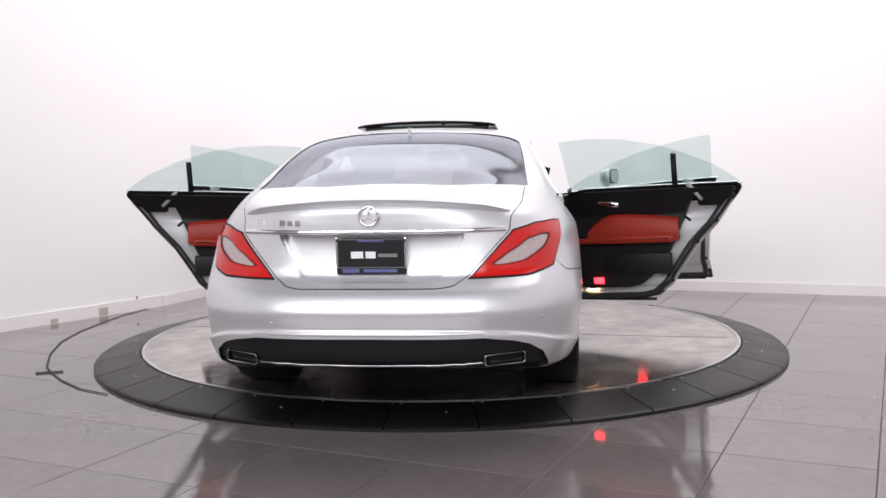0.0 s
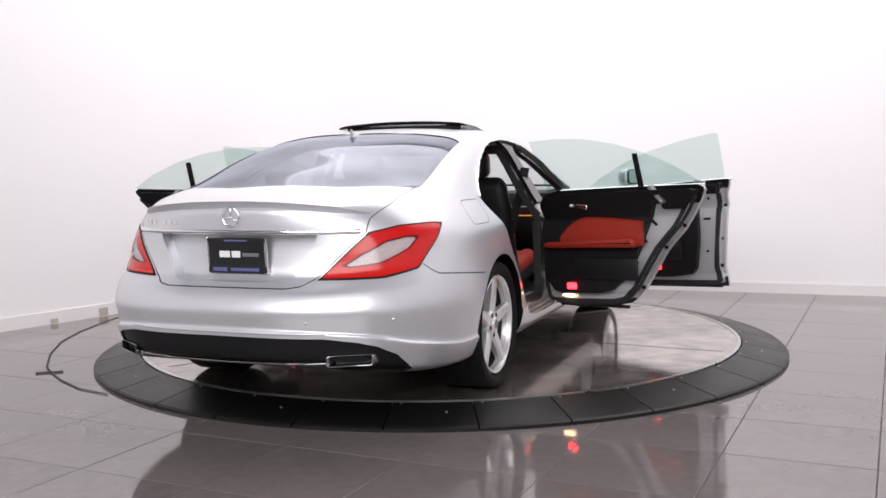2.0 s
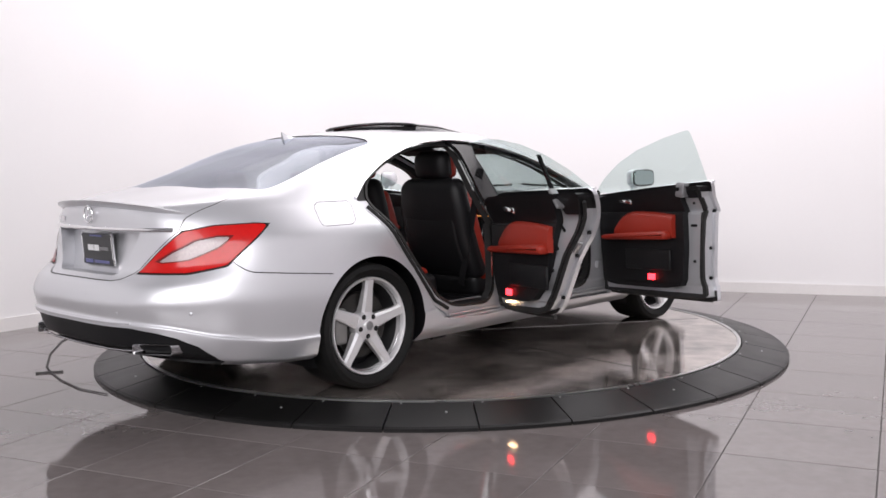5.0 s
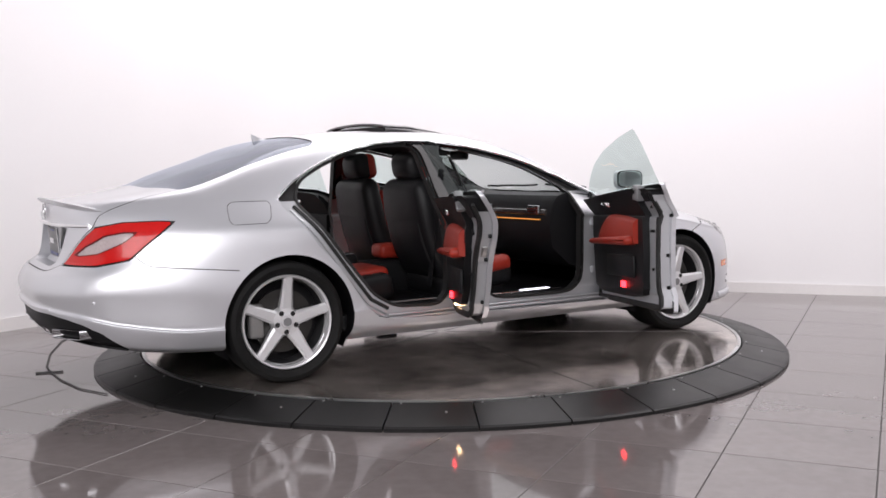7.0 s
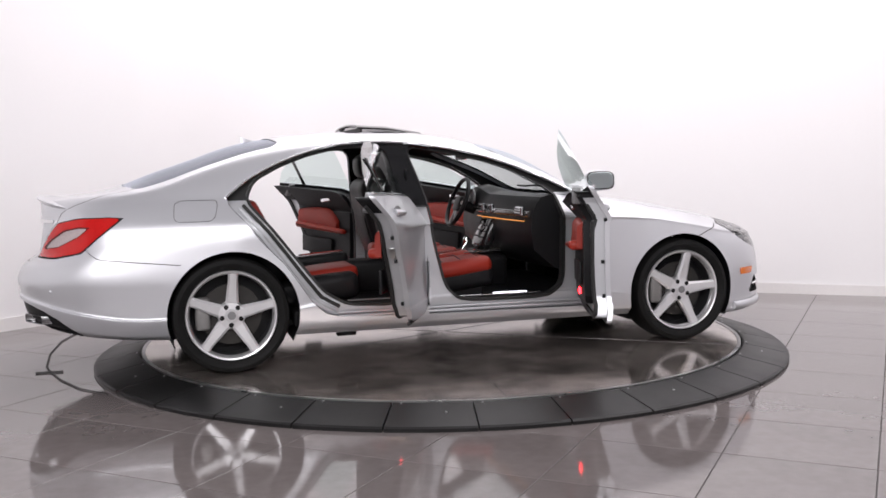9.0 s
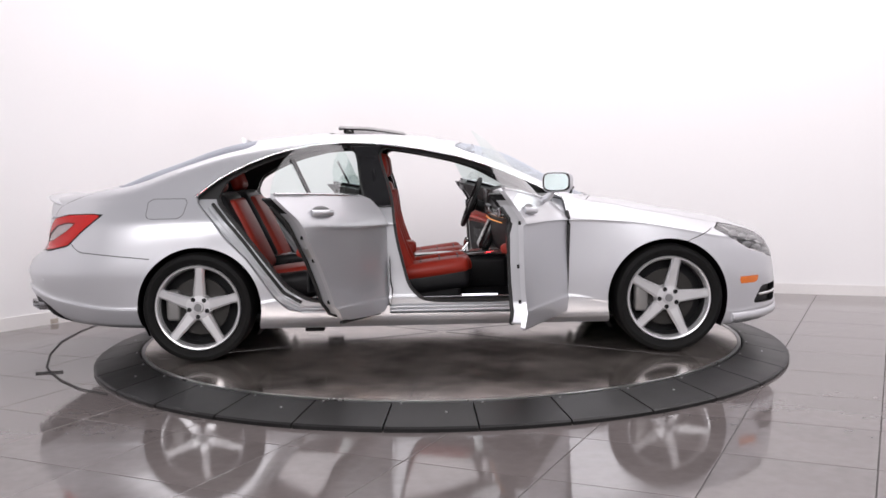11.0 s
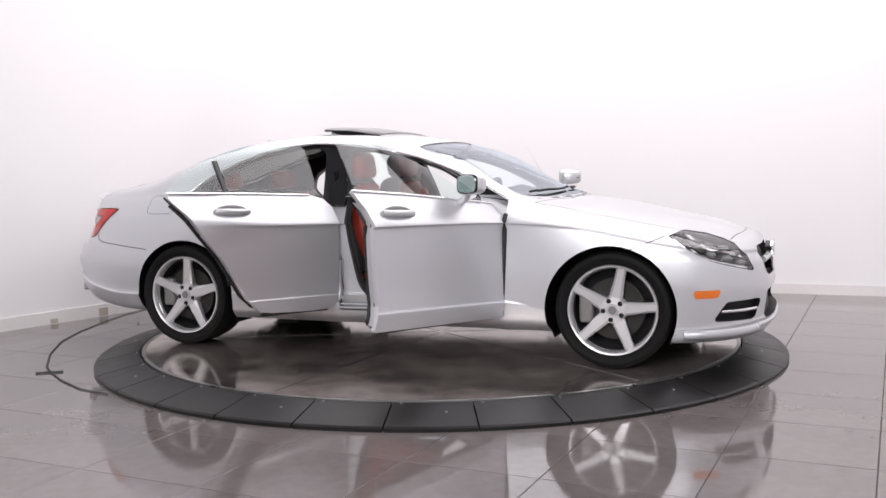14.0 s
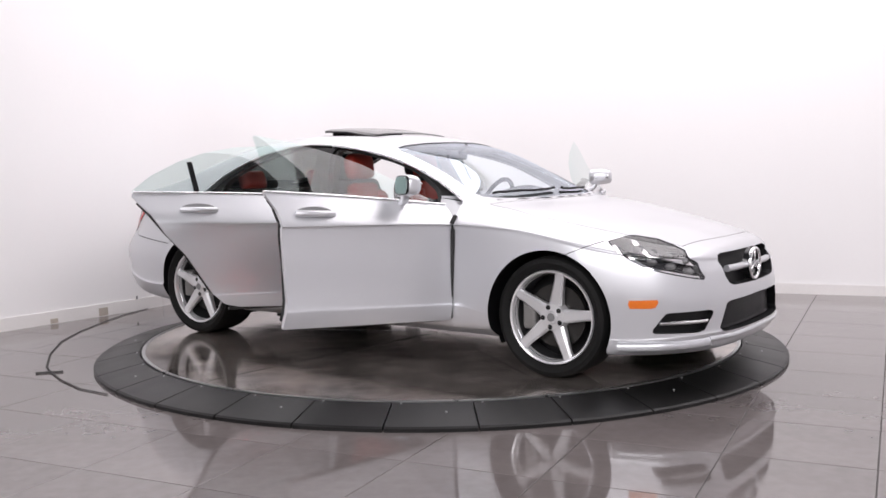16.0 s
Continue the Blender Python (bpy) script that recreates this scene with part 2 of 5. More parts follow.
class Sheet:
    """A triangle sheet with smooth normals that can be cut along the zero line of a field."""

    def __init__(self, v, n, t):
        self.v, self.n, self.t = v, n, t

    def cut(self, f):
        """(inside where f < 0, outside)."""
        v, n, f = list(self.v), list(self.n), np.where(np.abs(f) < 1e-7, 1e-7, f)
        sg = f[self.t] < 0
        cnt = sg.sum(1)
        ins, out = [tuple(t) for t in self.t[cnt == 3]], [tuple(t) for t in self.t[cnt == 0]]
        cache = {}

        def mid(i, j):
            key = (i, j) if i < j else (j, i)
            if key not in cache:
                s = f[i] / (f[i] - f[j])
                v.append(self.v[i] * (1 - s) + self.v[j] * s)
                n.append(self.n[i] * (1 - s) + self.n[j] * s)
                cache[key] = len(v) - 1
            return cache[key]
        for t, s in zip(self.t[(cnt == 1) | (cnt == 2)], sg[(cnt == 1) | (cnt == 2)]):
            k = int(np.argmax(s if s.sum() == 1 else ~s))
            a, b, c = t[k], t[(k + 1) % 3], t[(k + 2) % 3]
            ab, ac = mid(a, b), mid(a, c)
            one, two = [(a, ab, ac)], [(ab, b, c), (ab, c, ac)]
            (ins if s.sum() == 1 else out).extend(one)
            (out if s.sum() == 1 else ins).extend(two)
        v, n = np.array(v), np.array(n)
        return Sheet(v, n, np.array(ins, int).reshape(-1, 3)).clean(), Sheet(v, n, np.array(out, int).reshape(-1, 3)).clean()

    def clean(self):
        used, inv = np.unique(self.t, return_inverse=True)
        return Sheet(self.v[used], self.n[used], inv.reshape(-1, 3))

    def copy(self):
        return Sheet(self.v.copy(), self.n.copy(), self.t.copy())

    def push(self, d):
        """Moved d metres along the normals (inward for d < 0)."""
        n = self.n / np.maximum(np.linalg.norm(self.n, axis=1, keepdims=True), 1e-9)
        return Sheet(self.v + n * d, self.n, self.t)

    def shift(self, dx=0, dy=0, dz=0):
        return Sheet(self.v + np.array([dx, dy, dz]), self.n, self.t)

    def mirror(self):
        k = np.array([1, -1, 1])
        return Sheet(self.v * k, self.n * k, self.t[:, ::-1])

    def flip(self):
        return Sheet(self.v, -self.n, self.t[:, ::-1])

    def join(self, o):
        return Sheet(np.vstack([self.v, o.v]), np.vstack([self.n, o.n]), np.vstack([self.t, o.t + len(self.v)]))

    def edges(self):
        e = np.vstack([self.t[:, [0, 1]], self.t[:, [1, 2]], self.t[:, [2, 0]]])
        key = np.sort(e, 1)
        _, idx, cnt = np.unique(key, axis=0, return_index=True, return_counts=True)
        return e[idx[cnt == 1]]

    def skirt(self, other, keep=None):
        """Band from this sheet's border to the same border of other."""
        e = self.edges()
        if keep is not None:
            ok = keep(self.v)
            e = e[ok[e[:, 0]] | ok[e[:, 1]]]
        v = np.vstack([self.v, other.v])
        k = len(self.v)
        t = np.vstack([np.stack([e[:, 1], e[:, 0], e[:, 0] + k], 1), np.stack([e[:, 1], e[:, 0] + k, e[:, 1] + k], 1)])
        fn = np.cross(v[t[:, 1]] - v[t[:, 0]], v[t[:, 2]] - v[t[:, 0]])
        n = np.zeros_like(v)
        for c in range(3):
            np.add.at(n, t[:, c], fn)
        return Sheet(v, n, t).clean()

    def solid(self, d):
        """Closed plate of thickness d, inward."""
        back = self.push(-d)
        return self.join(back.flip()).join(self.skirt(back))

    def mesh(self, name):
        n = self.n / np.maximum(np.linalg.norm(self.n, axis=1, keepdims=True), 1e-9)
        return mesh_from(name, self.v, self.t, n)


def sheet_part(name, sh, material, parent, label=""):
    return part(name, sh.clean().mesh(name), material, parent, label)

# ---- room ----
TILE_TURN = -25.5


def quad_wall(name, a, b, z0, z1, thick, material, label):
    """Upright wall from a to b in plan, thickness away from the room."""
    a, b = Vector((*a, 0)), Vector((*b, 0))
    d = b - a
    ang = math.degrees(math.atan2(d.y, d.x))
    bm = rbox((d.length, thick, z1 - z0), (d.length / 2, thick / 2, (z0 + z1) / 2), 0.0)
    bmesh.ops.transform(bm, matrix=pose(a.x, a.y, 0, 0, 0, ang), verts=bm.verts)
    return tagged(part(name, bm, material), label, "wall", kind="structure")


CORNER = (-1.735, 4.095)
# plan of the walls, going round with the room on the right of each stretch
PLAN = [(-6.05, -2.765), (-2.623, 1.906), CORNER, (6.457, 0.847), (4.2, -9.4), (-8.2, -7.4)]
WALL_NAMES = ["wall_west", "wall_northwest", "wall_north", "wall_east", "wall_south", "wall_southwest"]


def fillet(points, r, n=14):
    """Plan line with its inner corners rounded."""
    out = [Vector((*points[0], 0))]
    for p, q, w in zip(points, points[1:], points[2:]):
        p, q, w = (Vector((*c, 0)) for c in (p, q, w))
        a, b = (p - q).normalized(), (w - q).normalized()
        half = a.angle(b) / 2
        d = min(r / math.tan(half), (p - q).length * 0.45, (w - q).length * 0.45)
        for k in range(n + 1):
            t = k / n
            out.append((q + a * d) * (1 - t) ** 2 + q * (2 * t * (1 - t)) + (q + b * d) * t * t)
    out.append(Vector((*points[-1], 0)))
    return out


def wall_strip(line, z0, z1, d0, d1):
    """Upright strip along a plan line, between the offsets d0 and d1 to its left."""
    bm = bmesh.new()
    prev = None
    for i, p in enumerate(line):
        t = (line[min(i + 1, len(line) - 1)] - line[max(i - 1, 0)]).normalized()
        nrm = Vector((-t.y, t.x, 0))
        row = [bm.verts.new(p + nrm * d + Vector((0, 0, z))) for d, z in ((d0, z0), (d0, z1), (d1, z1), (d1, z0))]
        if prev:
            for k in range(4):
                bm.faces.new((prev[k], prev[(k + 1) % 4], row[(k + 1) % 4], row[k]))
        else:
            bm.faces.new(row)
        prev = row
    bm.faces.new(prev)
    bmesh.ops.recalc_face_normals(bm, faces=bm.faces)
    return bm


white_line = fillet(PLAN[:4], 1.3)
tagged(part("wall_north", wall_strip(white_line, FLOOR - 0.1, 4.8, 0.0, 0.15), "wall", smooth_angle=30),
       "smooth white painted studio wall with a curved corner", "wall", kind="structure")
for nm, line in (("baseboard_1", white_line[:16]), ("baseboard_2", white_line[15:])):
    k = 0.0 if nm.endswith("1") else -0.006
    tagged(part(nm, wall_strip(line, FLOOR, FLOOR + (0.105 if k == 0 else 0.095), k - 0.014, k - 0.001), "skirting", smooth_angle=30),
           "scuffed white skirting board along the wall", "baseboard", kind="structure")
for i in (3, 4, 5):
    quad_wall(WALL_NAMES[i], PLAN[i], PLAN[(i + 1) % 6], FLOOR - 0.1, 4.8, 0.15, "grey_wall", "plain pale grey studio wall")
for y, w in ((-1.3, 0.10), (-2.4, 0.10), (-3.5, 0.10), (-4.9, 0.10)):
    bm = rbox((9.0, w, w * 1.4), (0.2 - 0.4 * y, y, 4.42), 0.01, (0, 0, -21.6))
    tagged(part("ceiling_beam", bm, "dark_beam"), "dark steel beam under the ceiling", "beam", "ceiling beams", kind="structure")
tagged(part("ceiling", rbox((18, 18, 0.1), (0, -2, 4.85), 0), "ceiling"), "plain grey studio ceiling", "ceiling", kind="structure")
floor_base = tagged(part("floor", rbox((18, 18, 0.1), (0, -2, FLOOR - 0.054), 0), "grout"),
                    "large polished grey floor tiles with thin joints", "floor", kind="structure")

for nm, x, y, a, w, h, mt in (("wall_patch", -2.905, 1.505, 53.7, 0.09, 0.07, "patch"), ("wall_patch", -3.18, 1.13, 53.7, 0.07, 0.04, "patch"), ("joint_strip", -2.70, 1.79, 53.7, 0.012, 0.13, "grey_trim")):
    tagged(part(nm, rbox((w, 0.012, h), (x, y, FLOOR + h / 2 + 0.004), 0.003, (0, 0, a)), mt),
           "small beige scuffed patch on the white skirting board" if mt == "patch" else "thin grey joint strip between two skirting boards", "patch" if mt == "patch" else "strip", kind="structure")

# ---- turntable ----
R_DISC, R_RAMP = 2.026, 2.312


def ring_profile(profile, seg=160):
    """Turns (radius, height) pairs about the z axis."""
    bm = bmesh.new()
    rings = [[bm.verts.new((r * math.cos(t), r * math.sin(t), z)) for t in (2 * math.pi * i / seg for i in range(seg))]
             for r, z in profile]
    for p, q in zip(rings, rings[1:]):
        for i in range(seg):
            j = (i + 1) % seg
            bm.faces.new((p[i], p[j], q[j], q[i]))
    if profile[0][0] < 0.2:
        bm.faces.new(rings[0])
    bmesh.ops.recalc_face_normals(bm, faces=bm.faces)
    return bm


turntable = tagged(new("turntable"), "round worn steel turntable plate under the car", "turntable")
part("plate", ring_profile([(0.05, 0), (1.0, 0), (R_DISC - 0.03, 0), (R_DISC - 0.03, -0.05)]), "disc", turntable)
part("edge_band", ring_profile([(R_DISC - 0.029, -0.04), (R_DISC - 0.029, 0.003), (R_DISC - 0.006, 0.003), (R_DISC - 0.006, -0.05)]),
     "disc_rim", turntable, "bright bare steel edge band")
for k in range(6):
    a = 60 * k + 24
    part("seam", rbox((1.9, 0.006, 0.003), (0.97 * math.cos(radians(a)) * 1.02, 0.97 * math.sin(radians(a)) * 1.02, 0.0), 0, (0, 0, a)),
         "dark_chrome", turntable, "thin joint of the plate")

ramp = tagged(new("turntable_ramp"), "black rubber ramp ring in segments round the turntable", "ramp")
SEGS = 32


def ramp_segment(a0, a1):
    bm = bmesh.new()
    prof = [(R_DISC + 0.002, -0.05), (R_DISC + 0.002, -0.002), (R_DISC + 0.012, 0.0), (R_RAMP - 0.012, -0.050), (R_RAMP, -0.058), (R_RAMP, FLOOR)]
    n = 6
    rows = [[bm.verts.new((r * math.cos(a), r * math.sin(a), z)) for a in np.linspace(a0, a1, n + 1)] for r, z in prof]
    for p, q in zip(rows, rows[1:]):
        for i in range(n):
            bm.faces.new((p[i], p[i + 1], q[i + 1], q[i]))
    for i in (0, n):
        bm.faces.new([row[i] for row in rows])
    bmesh.ops.recalc_face_normals(bm, faces=bm.faces)
    return bm


step = 2 * math.pi / SEGS
seg_mesh = part("segment", ramp_segment(0.0018, step - 0.0018), "rubber", ramp)
seg_mesh.rotation_euler = (0, 0, radians(-97.05))
for k in range(1, SEGS):
    o = new("segment", seg_mesh.data)
    o.parent = ramp
    o.rotation_euler = (0, 0, radians(-97.05) + k * step)
bolt_bm = bmesh.new()
bmesh.ops.create_uvsphere(bolt_bm, u_segments=8, v_segments=5, radius=0.007)
bolt = part("bolt", bolt_bm, "bolt", ramp)
bolt.location = (2.05 * math.cos(radians(-95.75)), 2.05 * math.sin(radians(-95.75)), -0.003)
for k in range(SEGS):
    for off, rad in ((1.3, 2.05), (7.5, 2.15)):
        if k == 0 and off == 1.3:
            continue
        if off == 7.5 and k % 3:
            continue
        a = radians(-97.05 + off) + k * step
        o = new("bolt", bolt.data)
        o.parent = ramp
        o.location = (rad * math.cos(a), rad * math.sin(a), -0.003 if rad < 2.1 else -0.022)

cable_pts = [(-2.62, 1.95), (-2.74, 1.50), (-2.79, 1.10), (-2.81, 0.72), (-2.79, 0.28), (-2.68, -0.20), (-2.53, -0.63), (-2.43, -0.81), (-2.28, -1.04), (-2.08, -1.28), (-1.87, -1.43)]
tagged(part("floor_cable", tube([(x, y, FLOOR + 0.005) for x, y in cable_pts], 0.006, 8, flat=0.5), "cable"),
       "thin black cable lying on the tiled floor", "cable")
tagged(part("cable_clip", rbox((0.16, 0.03, 0.006), (-2.44, -0.81, FLOOR + 0.006), 0.002, (0, 0, 12)), "cable"),
       "small black cable clip on the floor", "clip")

# ---- car body surface ----
HUB = 1.437
XR, XF = -1.40, 1.30       # where the plan begins to round towards tail and nose
# each line runs from tail to nose: tail x, nose x, half width by x, height by x
LINES = [
    (-2.55, 2.16, [(-1.4, 0.84), (1.3, 0.84)], [(-2.56, 0.300), (-2.35, 0.255), (-2.15, 0.228), (-1.9, 0.210), (-1.0, 0.19), (1.0, 0.19), (1.8, 0.15), (2.2, 0.155)]),
    (-2.62, 2.25, [(-2.0, 0.885), (-1.4, 0.895), (-0.9, 0.905), (0, 0.902), (0.9, 0.908), (1.3, 0.915)], [(-2.6, 0.335), (-2.35, 0.290), (-2.15, 0.258), (-1.9, 0.238), (-1.0, 0.250), (1.0, 0.245), (1.8, 0.165), (2.25, 0.175)]),
    (-2.645, 2.285, [(-1.4, 0.93), (-0.9, 0.925), (0, 0.921), (1.0, 0.925), (1.3, 0.93)], [(-2.65, 0.452), (-2.5, 0.425), (-2.3, 0.375), (-1.9, 0.325), (-1.2, 0.33), (-0.9, 0.362), (0.8, 0.352), (1.1, 0.31), (1.8, 0.235), (2.28, 0.26)]),
    (-2.638, 2.282, [(-2.0, 0.922), (-1.4, 0.925), (-0.9, 0.919), (0, 0.9155), (0.78, 0.918), (1.0, 0.9265), (1.3, 0.931)], [(-2.65, 0.482), (-2.5, 0.455), (-2.3, 0.405), (-1.9, 0.355), (-1.2, 0.36), (-0.9, 0.392), (0.8, 0.382), (1.1, 0.34), (1.8, 0.265), (2.28, 0.29)]),
    (-2.65, 2.275, [(-1.4, 0.94), (-1.0, 0.920), (0, 0.908), (0.8, 0.918), (1.3, 0.94)], [(-2.65, 0.55), (-1.4, 0.52), (-0.9, 0.50), (0.8, 0.49), (1.3, 0.50), (2.28, 0.44)]),
    (-2.615, 2.25, [(-1.4, 0.93), (-0.9, 0.905), (0, 0.905), (0.8, 0.913), (1.3, 0.93)], [(-2.6, 0.625), (-2.2, 0.64), (-1.4, 0.70), (0.5, 0.70), (1.3, 0.66), (2.25, 0.575)]),
    (-2.530, 2.22, [(-1.9, 0.915), (-1.4, 0.922), (-1.15, 0.914), (-0.8, 0.902), (0, 0.908), (0.8, 0.914), (1.3, 0.914)], [(-2.53, 0.685), (-2.3, 0.72), (-1.9, 0.78), (-1.4, 0.79), (-0.8, 0.795), (-0.5, 0.800), (0.5, 0.813), (0.82, 0.811), (1.18, 0.79), (1.485, 0.742), (1.75, 0.69), (2.2, 0.63)]),
    (-2.505, 2.215, [(-1.9, 0.888), (-1.4, 0.902), (-1.15, 0.905), (-0.8, 0.912), (0, 0.918), (0.8, 0.918), (1.3, 0.898)], [(-2.53, 0.80), (-1.9, 0.865), (-1.4, 0.868), (-1.1, 0.848), (-0.8, 0.828), (-0.5, 0.826), (0.5, 0.838), (0.82, 0.836), (1.18, 0.819), (1.485, 0.772), (1.75, 0.72), (2.2, 0.655)]),
    (-2.505, 2.185, [(-2.2, 0.80), (-1.4, 0.815), (-0.5, 0.82), (0.5, 0.82), (1.0, 0.80), (1.4, 0.76), (2.0, 0.74)], [(-2.5, 0.93), (-2.0, 0.975), (-1.45, 0.995), (-0.3, 0.985), (0.5, 0.955), (0.9, 0.925), (1.3, 0.87), (1.64, 0.80), (1.94, 0.74), (2.18, 0.695)]),
    (-2.50, 2.15, [(-2.4, 0.68), (-1.83, 0.70), (-1.4, 0.665), (-1.1, 0.645), (-0.5, 0.62), (0.0, 0.62), (0.35, 0.635), (0.6, 0.66), (0.85, 0.70), (1.05, 0.69), (1.4, 0.60), (2.1, 0.50)],
     [(-2.49, 0.985), (-2.2, 1.025), (-1.85, 1.075), (-1.5, 1.185), (-1.27, 1.245), (-0.9, 1.305), (-0.54, 1.335), (-0.36, 1.335), (-0.1, 1.31), (0.17, 1.25), (0.35, 1.19), (0.58, 1.10), (0.85, 0.975), (1.0, 0.935), (1.3, 0.895), (1.64, 0.828), (1.94, 0.765), (2.13, 0.72)]),
    (-2.46, 2.08, [(-2.4, 0.38), (0, 0.36), (2.0, 0.30)],
     [(-2.46, 1.005), (-2.1, 1.05), (-1.84, 1.145), (-1.63, 1.215), (-1.43, 1.285), (-1.27, 1.325), (-1.03, 1.358), (-0.63, 1.385), (-0.24, 1.375), (0.15, 1.318), (0.425, 1.25), (0.98, 0.972), (1.08, 0.94), (1.27, 0.912), (1.64, 0.84), (1.94, 0.785), (2.08, 0.74)]),
    (-2.44, 2.03, [(0, 0.0)],
     [(-2.44, 1.005), (-2.15, 1.05), (-1.84, 1.160), (-1.63, 1.230), (-1.43, 1.300), (-1.27, 1.341), (-1.03, 1.373), (-0.63, 1.399), (-0.24, 1.390), (0.15, 1.335), (0.425, 1.275), (1.03, 0.97), (1.13, 0.935), (1.27, 0.915), (1.64, 0.842), (1.94, 0.785), (2.03, 0.755)]),
]


def body_grid(nend=80, nmid=136, sub=10):
    q = np.linspace(0, 1, nend + 1)
    s = 1 - (1 - q) ** 2.6
    lines = []
    for xr, xf, w, z in LINES:
        fw, fz = curve1(w), curve1(z)
        g = np.maximum(1 - s ** 3, 0) ** (1 / 3)
        g2 = np.maximum(1 - s ** 3.2, 0) ** (1 / 3.2)
        xa = XR + (xr - XR) * s[::-1]
        xm = np.linspace(XR, XF, nmid + 1)[1:-1]
        xb = XF + (xf - XF) * s
        x = np.concatenate([xa, xm, xb])
        gg = np.concatenate([g2[::-1], np.ones(len(xm)), g])
        lines.append(np.stack([x, -fw(x) * gg, fz(x)], -1))
    L = np.array(lines)                       # line, station, xyz
    cols = []
    for k in range(len(L) - 1):
        p0, p1, p2, p3 = L[max(k - 1, 0)], L[k], L[k + 1], L[min(k + 2, len(L) - 1)]
        if k + 2 > len(L) - 1:                # mirror over the centre line
            p3 = L[k] * np.array([1, -1, 1])
        t1, t2 = (p2 - p0) * 0.42, (p3 - p1) * 0.42
        if k == 0:
            t1 = (p2 - p1) * 0.9
        for i in range(sub):
            u = i / sub
            cols.append(p1 * (1 + 2 * u) * (1 - u) ** 2 + t1 * u * (1 - u) ** 2 + p2 * u * u * (3 - 2 * u) + t2 * u * u * (u - 1))
    cols.append(L[-1])
    G = np.array(cols)                        # v, u, xyz
    nv, nu = G.shape[:2]
    du = np.gradient(G, axis=1)
    dv = np.gradient(G, axis=0)
    N = np.cross(du, dv)
    N[-1, :, 1] = 0
    bad = np.linalg.norm(N, axis=-1) < 1e-9
    N[bad] = (0, 0, 1)
    N /= np.linalg.norm(N, axis=-1, keepdims=True)
    # the cross product of tail-to-nose and bottom-to-top points outwards on the right-hand side
    if N[nv // 2, nu // 2, 1] > 0:
        N = -N
    idx = np.arange(nv * nu).reshape(nv, nu)
    a, b, c, d = idx[:-1, :-1].ravel(), idx[:-1, 1:].ravel(), idx[1:, 1:].ravel(), idx[1:, :-1].ravel()
    t = np.vstack([np.stack([a, b, c], 1), np.stack([a, c, d], 1)])
    V, Nn = G.reshape(-1, 3), N.reshape(-1, 3)
    fn = np.cross(V[t[:, 1]] - V[t[:, 0]], V[t[:, 2]] - V[t[:, 0]])
    flip = (fn * Nn[t[:, 0]]).sum(1) < 0
    t[flip] = t[flip][:, ::-1]
    return Sheet(V, Nn, t)


HALF = body_grid()


def xz(sh, poly):
    return sdf(poly, sh.v[:, 0], sh.v[:, 2])


def xy(sh, poly):
    return sdf(poly, sh.v[:, 0], -sh.v[:, 1])


def yz(sh, poly):
    return sdf(poly, -sh.v[:, 1], sh.v[:, 2])



# outlines in the car's side view (x, z)
DOOR_F = [(0.803, 0.944), (0.810, 0.80), (0.795, 0.45), (0.785, 0.272), (-0.275, 0.280), (-0.25, 0.42), (-0.285, 0.82), (-0.30, 0.90), (-0.355, 0.998), (-0.1, 0.99), (0.2, 0.978), (0.5, 0.962)]
PANE_F = [(-0.31, 0.96), (-0.345, 1.305), (-0.1, 1.272), (0.17, 1.215), (0.35, 1.157), (0.576, 1.062), (0.80, 0.950), (0.5, 0.93)]
WIN_F = [(-0.356, 0.96), (-0.356, 1.306), (-0.1, 1.272), (0.17, 1.215), (0.35, 1.157), (0.576, 1.062), (0.80, 0.950), (0.5, 0.93)]
DOOR_R = [(-0.45, 0.997), (-0.34, 0.975), (-0.29, 0.92), (-0.272, 0.75), (-0.272, 0.45), (-0.285, 0.33), (-0.33, 0.29), (-0.50, 0.285), (-0.80, 0.295), (-0.89, 0.315), (-0.97, 0.385), (-1.06, 0.52), (-1.13, 0.62), (-1.25, 0.745), (-1.335, 0.862), (-1.395, 0.925), (-1.428, 0.968), (-1.43, 0.988), (-1.415, 0.999), (-0.9, 1.0)]
WIN_R = [(-0.35, 0.96), (-0.345, 1.307), (-0.55, 1.313), (-0.75, 1.298), (-0.95, 1.255), (-1.12, 1.195), (-1.30, 1.105), (-1.44, 0.998), (-1.3, 0.96)]
AP_F = [(-0.335, 1.288), (-0.1, 1.25), (0.17, 1.19), (0.35, 1.13), (0.60, 0.99), (0.62, 0.8), (0.61, 0.42), (0.50, 0.345), (-0.06, 0.350), (-0.15, 0.44), (-0.22, 0.735), (-0.245, 0.99)]
AP_R = [(-1.32, 0.985), (-1.18, 0.82), (-1.00, 0.58), (-0.89, 0.44), (-0.76, 0.365), (-0.48, 0.35), (-0.40, 0.42), (-0.40, 0.75), (-0.44, 1.0), (-0.48, 1.29), (-0.75, 1.278), (-0.95, 1.233), (-1.12, 1.17), (-1.27, 1.09)]
AP_F, AP_R = smooth_poly(AP_F, 2), smooth_poly(AP_R, 2)
TRIM_F = [(0.75, 0.945), (0.73, 0.40), (0.67, 0.345), (0.10, 0.345), (-0.08, 0.37), (-0.115, 0.60), (-0.11, 0.86), (-0.17, 0.982), (0.3, 0.965)]
TRIM_R = [(-0.33, 0.968), (-0.34, 0.45), (-0.40, 0.365), (-0.78, 0.375), (-0.90, 0.47), (-1.0, 0.62), (-1.12, 0.89), (-1.22, 0.987), (-0.8, 0.990)]
